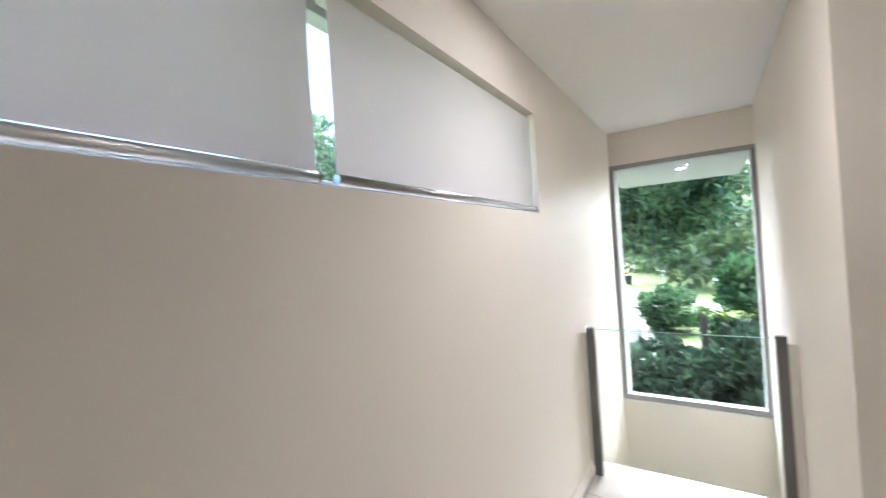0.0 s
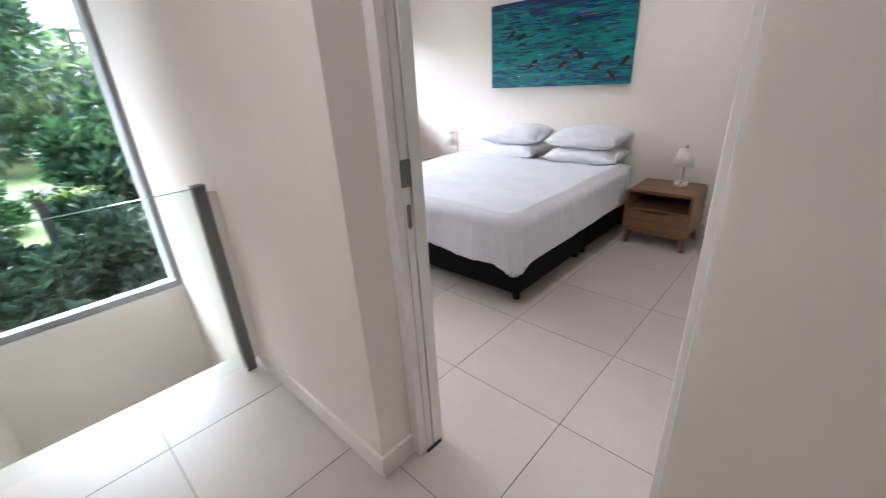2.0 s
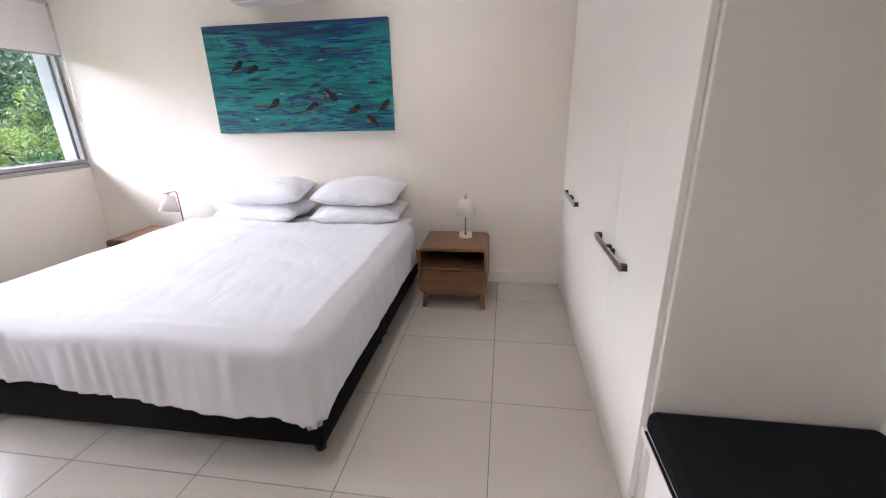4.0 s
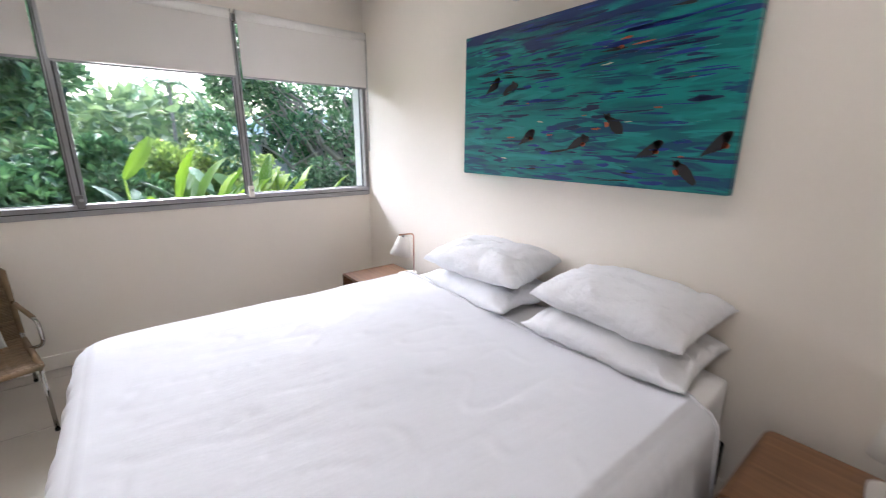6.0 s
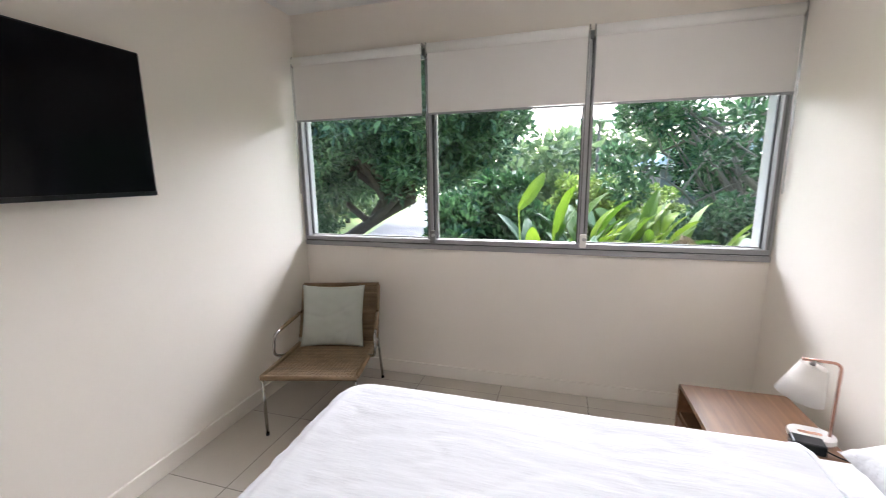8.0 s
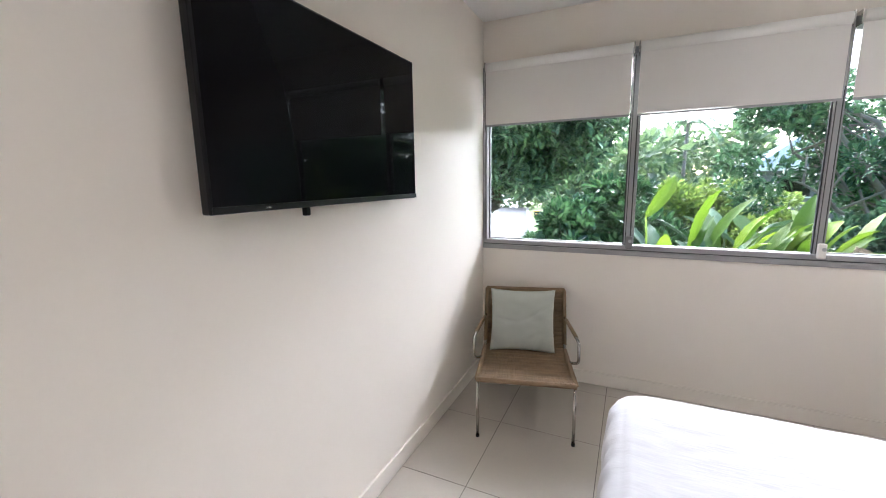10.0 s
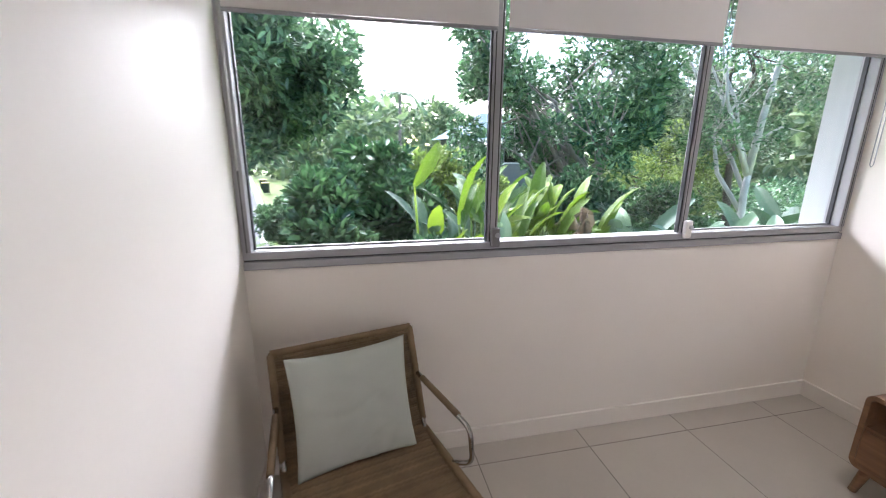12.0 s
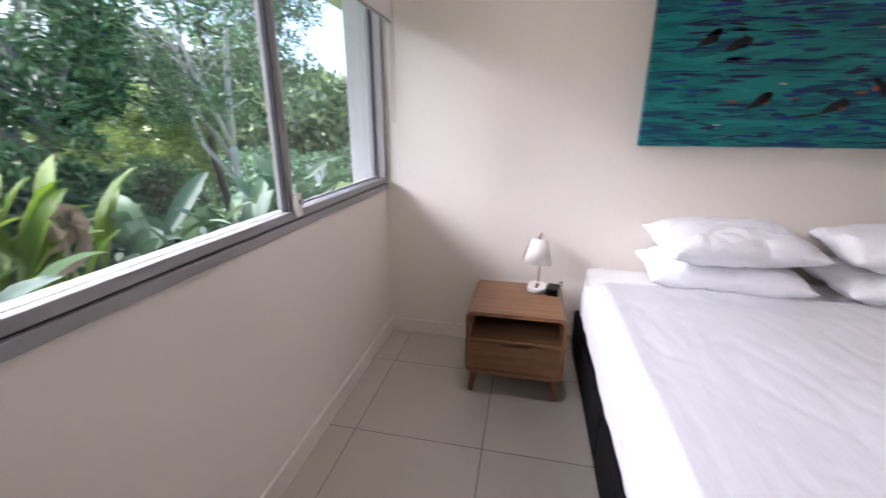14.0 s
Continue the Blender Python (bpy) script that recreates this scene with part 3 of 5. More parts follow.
def hall_blind(y0, y1):
    b = thing("roller_blind", "white roller blind drawn down over the high hall window", "blind", (HW - 0.02, y0, 2.31), group="roller blinds in the hall")
    w = y1 - y0
    part("roll", tube([(-0.03, 0.01, 0), (-0.03, w - 0.01, 0)], 0.024, 16), M_BLIND_HALL, b)
    part("cloth", box(-0.006, 0.006, -0.480, -0.0045, w - 0.006, 0.004), M_BLIND_HALL, b)
    part("bottom_rail", tube([(-0.004, 0.004, -0.496), (-0.004, w - 0.004, -0.496)], 0.0135, 14), M_STEEL, b, "brushed metal weight bar")
    part("end_cap", tube([(-0.004, w - 0.004, -0.496), (-0.004, w + 0.001, -0.496)], 0.015, 14), M_ALU_DARK, b)
    return b


hall_blind(-0.88, 0.600)
hall_blind(0.655, 2.098)

rail = thing("glass_balustrade", "frameless glass balustrade between two grey posts at the stair void", "balustrade", (0, 2.815, 0))
for x in (-0.607, 0.416):
    p = part("post", box(x - 0.026, -0.026, 0.0, x + 0.026, 0.026, 1.015, 0.004), M_POST, rail, "grey anodised post")
    part("cap", box(x - 0.027, -0.027, 1.0155, x + 0.027, 0.027, 1.020, 0.001), M_POST, p)
    part("wall_fixing", box(x - 0.053 if x < 0 else x + 0.026, -0.018, 0.06, x - 0.026 if x < 0 else x + 0.064, 0.018, 0.98, 0.002), M_TRIM, p)
gl = part("glass_panel", box(-0.580, -0.005, 0.03, 0.389, 0.005, 1.005), M_GLASS_RAIL, rail, "clear toughened glass panel")
gl.visible_shadow = False
part("polished_edge", box(-0.580, -0.005, 1.0055, 0.389, 0.005, 1.0085), M_GLASS_EDGE, gl)

# ---------------------------------------------------------------- ceiling fittings
def downlight(x, y, z, power):
    d = thing("downlight", "round recessed downlight glowing warm white, one of a set partly added as fill", "downlight", (x, y, z), group="recessed downlights")
    bm = lathe([(0.034, 0.0), (0.050, 0.0), (0.052, -0.004), (0.046, -0.007), (0.036, -0.003)], 28)
    part("ring", bm, M_WHITE, d)
    part("diffuser", lathe([(0.0355, -0.0028), (0.0355, -0.0040)], 28), M_LED, d, "glowing diffuser")
    s = bpy.data.lights.new("downlight_lamp", "SPOT")
    s.energy, s.spot_size, s.spot_blend, s.shadow_soft_size, s.color = power, radians(120), 0.9, 0.035, (1.0, 0.86, 0.70)
    o = new("downlight_lamp", s)
    o.parent = d
    o.matrix_basis = pose(0, 0, -0.02)


DOWN = 1.8
# the two at y 1.85 are unseen, added to brighten the south end
for x, y, power in ((3.05, 4.17, DOWN), (3.05, 1.85, 0.75), (1.55, 1.85, 1.5)):
    downlight(x, y, CEIL, power)
# unseen hall lamp, added as fill for the hall walls
downlight(-0.09, 1.50, CEIL, 1.5)
downlight(-0.09, 4.94, 2.335, 0.6)

smoke = thing("smoke_alarm", "yellowed round smoke alarm on the ceiling", "smoke alarm", (1.547, 3.014, CEIL))
part("body", lathe([(0.062, 0.0), (0.060, -0.018), (0.045, -0.030), (0.018, -0.033)], 28), M_YELLOWED, smoke)
part("base_ring", lathe([(0.068, 0.0), (0.068, -0.006), (0.063, -0.008)], 28), M_YELLOWED, smoke)

fan = thing("ceiling_fan", "pale metal ceiling fan with three slim blades at rest", "ceiling fan", (2.44, 3.16, CEIL))
part("canopy", lathe([(0.062, 0.0), (0.060, -0.03), (0.030, -0.055), (0.014, -0.057)], 24), M_FAN, fan)
part("rod", tube([(0, 0, -0.05), (0, 0, -0.17)], 0.013, 14), M_FAN, fan)
part("motor", lathe([(0.020, -0.155), (0.045, -0.170), (0.062, -0.215), (0.085, -0.235), (0.086, -0.250), (0.030, -0.262)], 28), M_FAN, fan)
for k in range(3):
    bm = bmesh.new()
    box(0.06, -0.012, -0.246, 0.15, 0.012, -0.240, 0.001, 1, bm)
    part("blade_arm", bm, M_FAN, fan, m=pose(0, 0, 0, 0, 0, 139 + 120 * k))
    part("blade", prism([(0.12, -0.045), (0.20, -0.060), (0.58, -0.052), (0.62, -0.03), (0.62, 0.03), (0.58, 0.050), (0.20, 0.055), (0.12, 0.04)], 0.006, "z"),
         M_FAN, fan, m=pose(0, 0, -0.246, -14, 0, 139 + 120 * k))

ac = thing("air_conditioner", "white split-system air conditioner high on the wall", "air conditioner", (XE, 2.93, 2.19))
prof = [(0.0, 0.0), (-0.12, 0.0), (-0.185, 0.035), (-0.205, 0.10), (-0.20, 0.25), (-0.18, 0.285), (0.0, 0.285)]
bm = prism(prof, 0.80, "y")
part("body", bm, M_WHITE, ac, m=pose(0, -0.40, 0))
part("vent_flap", box(-0.165, -0.36, -0.006, -0.06, 0.36, 0.004, 0.002), M_TRIM, ac, m=pose(0, 0, -0.003))
part("outlet_slot", box(-0.178, -0.37, 0.012, -0.168, 0.37, 0.020), M_ALU_DARK, ac, m=pose(-0.006, 0, 0.006))
part("front_panel", box(-0.212, -0.395, 0.105, -0.2045, 0.395, 0.245, 0.002), M_WHITE, ac)

# ---------------------------------------------------------------- wardrobe and bench
ward = thing("wardrobe", "white built-in wardrobe with plain doors and steel pulls", "wardrobe", (0, 0, 0))
WX0 = 1.755
part("body", box(WX0 - 0.018, 0.2, 0.0, XE, 0.835, CEIL), M_TRIM, ward)
part("plinth", box(WX0, 0.835, 0.0, XE - 0.001, 0.846, 0.10), M_TRIM, ward)
SEAMS = [WX0, 2.31, 2.86, 3.39, XE - 0.003]
for k in range(4):
    x0, x1 = SEAMS[k] + 0.0008, SEAMS[k + 1] - 0.0008
    d = part("door", box(x0, 0.838, 0.105, x1, 0.858, CEIL - 0.03, 0.0008), M_TRIM, ward)
    hx = (x1 - 0.222) if k in (0, 2) else (x0 + 0.012)
    h = part("pull", box(hx, 0.880, 0.822, hx + 0.21, 0.888, 0.850, 0.002), M_STEEL, d, "brushed steel pull")
    for px in (hx, hx + 0.184):
        part("pull_foot", box(px, 0.857, 0.824, px + 0.026, 0.881, 0.848, 0.001), M_ALU_DARK, d)
bench = thing("bench", "white built-in bench in the wardrobe alcove", "bench", (0, 0, 0))
part("seat_board", box(XW + 0.002, 0.202, 0.40, WX0 - 0.020, 0.862, 0.425, 0.002), M_TRIM, bench)
part("front", box(XW + 0.002, 0.80, 0.0, WX0 - 0.020, 0.815, 0.399), M_TRIM, bench)
cush = thing("bench_cushion", "black fabric cushion lying on the alcove bench", "cushion", (0, 0, 0))
part("pad", box(XW + 0.006, 0.21, 0.4255, WX0 - 0.024, 0.856, 0.505, 0.028, 4), M_BLACK, cush, smooth=True)
part("piping", tube([(XW + 0.03, 0.8565, 0.432), (WX0 - 0.05, 0.8565, 0.432)], 0.005, 8), M_BLACK, cush)

# ---------------------------------------------------------------- bed
BX0, BX1, BY0, BY1 = 1.86, 3.83, 2.045, 3.885
bed = thing("bed", "king bed on a black fabric base with a white mattress", "bed", (0, 0, 0))
for x0, x1 in ((BX0, 2.84), (2.845, BX1)):
    part("base", box(x0, BY0, 0.065, x1, BY1 + 0.015, 0.285, 0.012, 3), M_BLACK, bed, "black fabric divan base", smooth=False)
for x in (BX0 + 0.06, 2.78, 2.90, BX1 - 0.08):
    for y in (BY0 + 0.05, BY1 - 0.05):
        part("foot", lathe([(0.022, 0.0), (0.026, 0.004), (0.026, 0.05), (0.020, 0.066)], 12), M_BLACK_PLASTIC, bed, m=pose(x, y, 0))


def soft_box(x0, y0, z0, x1, y1, z1, r, wob, seed):
    bm = box(x0, y0, z0, x1, y1, z1)
    bmesh.ops.subdivide_edges(bm, edges=list(bm.edges), cuts=18, use_grid_fill=True)
    c, h = Vector(((x0 + x1) / 2, (y0 + y1) / 2, (z0 + z1) / 2)), Vector(((x1 - x0) / 2, (y1 - y0) / 2, (z1 - z0) / 2))
    for v in bm.verts:
        p = v.co - c
        inner = Vector([max(-h[i] + r, min(h[i] - r, p[i])) for i in range(3)])
        d = p - inner
        if d.length > 1e-6:
            p = inner + d.normalized() * r
        v.co = c + p + noise.noise_vector((p + Vector((seed, 0, 0))) * 4) * wob
    return bm


part("mattress", soft_box(BX0 + 0.01, BY0 + 0.01, 0.286, BX1 - 0.01, BY1 - 0.01, 0.585, 0.05, 0.006, 3), M_SHEET, bed, "mattress in a white fitted sheet", smooth=True)


def duvet_mesh():
    """A cloth laid over the bed: flat on top, rounded over the edge, hanging in soft folds at the foot and both sides."""
    ex0, ex1, ey0, ey1 = BX0 - 0.078, 3.46, BY0 - 0.04, BY1 + 0.012
    top, drop_side, drop_foot, R = 0.612, 0.295, 0.31, 0.14
    nx, ny = 150, 170
    a0, a1 = ex0 - drop_foot, ex1
    b0, b1 = ey0 - drop_side, ey1 + drop_side
    verts, faces = [], []
    for i in range(nx + 1):
        for j in range(ny + 1):
            a, b = a0 + (a1 - a0) * i / nx, b0 + (b1 - b0) * j / ny
            # rounded rectangle without an edge at the head
            qx, qy = max(ex0 + R - a, 0.0), max(ey0 + R - b, b - (ey1 - R), 0.0)
            d = math.hypot(qx, qy) - R
            if qx > R and qy > R:
                d = min(d, 0.36)
            cx, cy = max(a, ex0 + R), min(max(b, ey0 + R), ey1 - R)
            n = Vector((-(qx), (b - cy), 0))
            n = n.normalized() if n.length > 1e-6 else Vector((0, 0, 0))
            head = max(0.0, 1 - (a1 - a) / 0.22)
            puff = 0.014 * noise.noise((a * 1.7, b * 1.7, 1.0)) + 0.006 * noise.noise((a * 4.5, b * 4.5, 7.0)) + 0.0012 * noise.noise((a * 5, b * 22, 4.0))
            crease = 0.0035 * max(0.0, 1 - abs(noise.noise((a * 3.1, b * 9.3 + 4, 6.0))) * 8)
            if d <= -0.06:
                p = Vector((a, b, top + puff - crease * 0.7 + 0.012 * (1 - min(1.0, -d / 0.5)) - 0.02 * head * (0.5 + noise.noise((b * 6, 3, 3)))))
                p.x += 0.035 * head * noise.noise((b * 3.0, 0.5, 0.2))
            else:
                s = d + 0.06
                r = 0.075
                edge = Vector((cx, cy, 0)) + n * (R - 0.06)
                th = min(s / r, math.pi / 2)
                fall = max(0.0, s - r * math.pi / 2)
                along = (cx * 1.0 + cy * 1.0) + math.atan2(n.y, n.x) * 0.25
                fold = 1.1 * noise.noise((along * 17.0, fall * 1.5, 2.0)) + 0.22 * noise.noise((along * 41.0, fall * 2.0, 8.0)) + 0.5 * noise.noise((along * 5.0, 0.3, 5.0))
                amp = (0.005 + 0.016 * abs(n.x)) * min(1.0, max(0.0, s - 0.01) / 0.14)
                fall *= 1 - 0.26 * abs(n.x) * min(1.0, max(0.0, (cy - ey0 - 0.35) / 0.9))
                fall *= 1 - 0.45 * max(0.0, n.y)
                flare = (0.05 if n.y < 0.5 else 0.0) * fall
                p = edge + n * (r * math.sin(th) + flare + amp * fold)
                p.z = top - r * (1 - math.cos(th)) - fall * (0.965 + 0.05 * noise.noise((along * 2, 1, 1))) + puff * (1 - min(1.0, s / 0.2))
                if p.z < 0.10:
                    p.z = 0.10
            verts.append(p)
    for i in range(nx):
        for j in range(ny):
            k = i * (ny + 1) + j
            faces.append((k, k + ny + 1, k + ny + 2, k + 1))
    me = bpy.data.meshes.new("duvet")
    me.from_pydata(verts, [], faces)
    me.polygons.foreach_set("use_smooth", [True] * len(faces))
    me.materials.append(M_DUVET)
    return me


def mat_seersucker(name, color, fine_scale, fine_strength, fold_scale, fold_strength, fold_depth):
    m = mat(name, color, rough=0.92, vary=0.015, scale=3, fine=120, bump=0.0, spec=0.15)
    nt = m.node_tree
    N, L = nt.nodes.new, nt.links.new
    tc, mp, n, n2, bp, bp2 = N("ShaderNodeTexCoord"), N("ShaderNodeMapping"), N("ShaderNodeTexNoise"), N("ShaderNodeTexNoise"), N("ShaderNodeBump"), N("ShaderNodeBump")
    mp.inputs["Scale"].default_value = fine_scale
    L(tc.outputs["Object"], mp.inputs["Vector"]); L(mp.outputs[0], n.inputs["Vector"])
    n.inputs["Scale"].default_value, n.inputs["Detail"].default_value = 1.0, 3
    n2.inputs["Scale"].default_value, n2.inputs["Detail"].default_value = fold_scale, 4
    L(tc.outputs["Object"], n2.inputs["Vector"])
    bp.inputs["Strength"].default_value, bp.inputs["Distance"].default_value = fine_strength, 0.007
    bp2.inputs["Strength"].default_value, bp2.inputs["Distance"].default_value = fold_strength, fold_depth
    L(n.outputs["Fac"], bp.inputs["Height"]); L(n2.outputs["Fac"], bp2.inputs["Height"])
    L(bp2.outputs[0], bp.inputs["Normal"]); L(bp.outputs[0], nt.nodes["Principled BSDF"].inputs["Normal"])
    return m


M_DUVET = mat_seersucker("crinkled_cotton", (0.63, 0.63, 0.655), (13, 75, 40), 0.18, 7.0, 0.07, 0.03)
M_LINEN = mat_seersucker("pillow_cotton", (0.78, 0.78, 0.795), (30, 30, 30), 0.25, 13.0, 0.6, 0.035)
duvet = thing("duvet", "white crinkled cotton duvet spread over the bed", "duvet", (0, 0, 0))
cover = new("cover", duvet_mesh())
cover.parent = duvet
sol = cover.modifiers.new("thickness", "SOLIDIFY")
sol.thickness, sol.offset = 0.014, -1
edge = [Vector(cover.data.vertices[k].co) for k in range(150 * 171, 151 * 171, 3)]
part("head_hem", tube([p + Vector((0, 0, -0.004)) for p in edge], 0.011, 8), M_DUVET, duvet, "soft rolled hem")


def pillow_mesh(w, d, h, seed, sag=0.0, n=40, crumple=1.0):
    """w along y, d along x, plump in the middle and pinched at the corners."""
    bm = bmesh.new()
    layers = []
    for side in (1, -1):
        g = []
        for i in range(n + 1):
            row = []
            for j in range(n + 1):
                u, v = 2 * i / n - 1, 2 * j / n - 1
                k = (max(0.0, 1 - abs(u) ** 2.6) * max(0.0, 1 - abs(v) ** 2.6)) ** 0.46
                x = d / 2 * u * (1 - 0.075 * (1 - v * v) * abs(u) ** 3)
                y = w / 2 * v * (1 - 0.060 * (1 - u * u) * abs(v) ** 3)
                wr = 0.014 * noise.noise((x * 7 + seed, y * 7, side * 2.0)) + 0.008 * noise.noise((x * 19 + seed, y * 13, side * 3.0)) - 0.012 * max(0.0, 1 - 7 * abs(noise.noise((x * 6 + y * 3 + seed, y * 4, side * 5.0))))
                z = side * (h / 2 * k * (0.86 if side < 0 else 1.0) + crumple * wr * min(1, 3 * k)) - sag * v * v
                row.append(bm.verts.new((x, y, z)))
            g.append(row)
        layers.append(g)
        for i in range(n):
            for j in range(n):
                q = (g[i][j], g[i + 1][j], g[i + 1][j + 1], g[i][j + 1])
                bm.faces.new(q if side > 0 else q[::-1])
    bmesh.ops.remove_doubles(bm, verts=list(bm.verts), dist=0.0006)
    return bm


def pillow(x, y, z, ry, rz, w, d, h, seed, rx=0, label="plump white cotton pillow stacked at the head of the bed"):
    single("pillow", pillow_mesh(w, d, h, seed), M_LINEN, label, "pillow", smooth=True, group="pillows on the bed", m=pose(x, y, z, rx, ry, rz))


pillow(3.630, 2.445, 0.664, -3, 1, 0.71, 0.44, 0.185, 1.0)
pillow(3.640, 2.440, 0.818, -7, -3, 0.68, 0.43, 0.20, 5.0)
pillow(3.640, 3.262, 0.664, -3, -2, 0.70, 0.44, 0.185, 9.0)
pillow(3.630, 3.235, 0.818, -7, 5, 0.69, 0.43, 0.20, 14.0)

# ---------------------------------------------------------------- bedside tables and what stands on them
def bedside_table():
    t = thing("bedside_table", "oak bedside table with an open shelf over one drawer", "bedside table", (0, 0, 0), group="bedside tables")
    W, D, H0, H1, T = 0.50, 0.44, 0.130, 0.480, 0.020
    # rounded carcass open to the front
    outer, inner = round_rect(W, H1 - H0, 0.035), round_rect(W - 2 * T, H1 - H0 - 2 * T, 0.018)
    bm = bmesh.new()
    rings = []
    for x, ring in ((0.0, outer), (D, outer), (D, inner), (0.0, inner)):
        rings.append([bm.verts.new((x, a, (H0 + H1) / 2 + b)) for a, b in ring])
    n = len(outer)
    for ra, rb in zip(rings, rings[1:] + rings[:1]):
        for k in range(n):
            bm.faces.new((ra[k], ra[(k + 1) % n], rb[(k + 1) % n], rb[k]))
    bmesh.ops.recalc_face_normals(bm, faces=list(bm.faces))
    part("carcass", bm, M_WOOD, t)
    part("back", box(D - 0.012, -W / 2 + T, H0 + T, D - 0.004, W / 2 - T, H1 - T), M_WOOD_IN, t)
    part("shelf", box(0.012, -W / 2 + T, 0.312, D - 0.012, W / 2 - T, 0.327), M_WOOD_IN, t)
    # drawer front with a scooped finger grip in its top edge
    hw, z0, z1 = W / 2 - T - 0.002, H0 + T + 0.002, 0.310
    out = [(-hw, z0), (hw, z0), (hw, z1), (0.085, z1), (0.065, z1 - 0.017), (-0.065, z1 - 0.017), (-0.085, z1), (-hw, z1)]
    d = part("drawer", prism(out, 0.016, "x"), M_WOOD, t, m=pose(0.002, 0, 0))
    part("grip_shadow", box(0.075, -0.084, z1 - 0.060, 0.080, 0.084, z1), M_WOOD_IN, d)
    part("rail", box(0.035, -W / 2 + 0.03, H0 - 0.030, 0.055, W / 2 - 0.03, H0 - 0.001, 0.002), M_WOOD, t)
    for sx in (0, 1):
        for sy in (-1, 1):
            x0, x1 = (0.052, 0.030) if sx == 0 else (D - 0.052, D - 0.030)
            part("leg", tube([(x1, sy * (W / 2 - 0.028), 0.0), (x0, sy * (W / 2 - 0.048), H0)], [0.016, 0.023], 8), M_WOOD, t)
    return t


ns_a = bedside_table()
ns_a.matrix_world = pose(3.292, 1.674, 0)
copy_thing(ns_a, pose(3.275, 4.245, 0))


def desk_lamp():
    l = thing("table_lamp", "small table lamp with a white cone shade on a copper stem", "table lamp", (0, 0, 0), group="bedside lamps")
    base = part("base", prism([(a - 0.055, b) for a, b in round_rect(0.150, 0.100, 0.049, 8)], 0.018, "z"), M_WHITE, l)
    part("slot", prism([(a - 0.06, b) for a, b in round_rect(0.075, 0.018, 0.008)], 0.002, "z"), M_COPPER, base, m=pose(0, 0, 0.0175))
    part("stem", tube(rounded([(0, 0, 0.017), (0, 0, 0.318), (-0.118, 0, 0.318)], 0.028), 0.0055, 10), M_COPPER, l, "bent copper stem")
    part("collar", tube([(-0.082, 0, 0.318), (-0.086, 0, 0.298)], 0.010, 12), M_STEEL, l)
    bm = lathe([(0.044, 0.138), (0.079, 0.0), (0.0765, 0.001), (0.041, 0.136), (0.006, 0.136), (0.006, 0.138)], 28)
    part("shade", bm, M_SHADE, l, "white cone shade", smooth=False, m=pose(-0.112, 0, 0.163, 0, 14, 0))
    return l


lamp_a = desk_lamp()
lamp_a.matrix_world = pose(3.675, 1.612, 0.48, 0, 0, 6)
copy_thing(lamp_a, pose(3.705, 4.135, 0.48, 0, 0, -8))
clock = thing("clock_radio", "small black clock on the bedside table beside the lamp", "clock", (3.60, 4.052, 0.48), -12)
part("case", box(-0.055, -0.030, 0, 0.045, 0.036, 0.040, 0.006), M_BLACK_PLASTIC, clock)
part("cable", tube(rounded([(0.045, 0.0, 0.012), (0.10, -0.03, 0.006), (0.18, -0.02, 0.006), (0.205, 0.0, -0.02)], 0.03), 0.003, 6), M_BLACK_PLASTIC, clock, "thin black cable")
part("screen", box(-0.0565, -0.022, 0.008, -0.0548, 0.028, 0.034), M_SCREEN, clock)

# ---------------------------------------------------------------- painting
pic = thing("painting", "wide unframed canvas of turquoise sea with small dark marks", "painting", (3.812, 2.93, 1.668))
PW, PH = 1.49, 0.79
part("canvas", box(-0.014, -PW / 2, -PH / 2, 0.030, PW / 2, PH / 2, 0.004), M_CANVAS, pic)
rng = random.Random(7)


def dab(y, z, w, h, material, name, tilt=0.0, taper=0.5):
    """One raised brush mark; y runs from the left edge of the canvas as one faces it."""
    pts = []
    for k in range(14):
        a = 2 * math.pi * k / 14
        s = 1 - taper * max(0.0, math.cos(a))
        pts.append((w / 2 * math.cos(a), h / 2 * math.sin(a) * s * (1 + 0.25 * math.sin(3 * a + y * 40))))
    c, s_ = math.cos(tilt), math.sin(tilt)
    pts = [(p * c - q * s_, p * s_ + q * c) for p, q in pts]
    part(name, prism([(PW / 2 - y * PW + p, PH / 2 - z * PH + q) for p, q in pts], 0.003, "x"), material, pic, m=pose(-0.0165, 0, 0))


for k in range(80):
    dab(rng.uniform(0.08, 0.92), rng.uniform(0.05, 0.97), rng.uniform(0.06, 0.20), rng.uniform(0.003, 0.010), rng.choice((M_COBALT, M_NAVY, M_NAVY)), "stroke", rng.uniform(-0.05, 0.05))
for k in range(44):
    dab(rng.uniform(0.09, 0.91), rng.uniform(0.02, 0.36), rng.uniform(0.10, 0.25), rng.uniform(0.007, 0.015), M_COBALT if k % 3 else M_NAVY, "stroke", rng.uniform(-0.06, 0.06))
for k in range(45):
    dab(rng.uniform(0.08, 0.92), rng.uniform(0.10, 0.97), rng.uniform(0.05, 0.16), rng.uniform(0.004, 0.012), M_TURQ if k % 3 else M_INK, "stroke", rng.uniform(-0.12, 0.12))
for k in range(46):
    dab(rng.uniform(0.07, 0.93), rng.uniform(0.16, 0.97), rng.uniform(0.05, 0.13), rng.uniform(0.010, 0.018), M_COBALT if k % 2 else M_NAVY, "stroke", rng.uniform(-0.05, 0.05), 0.1)
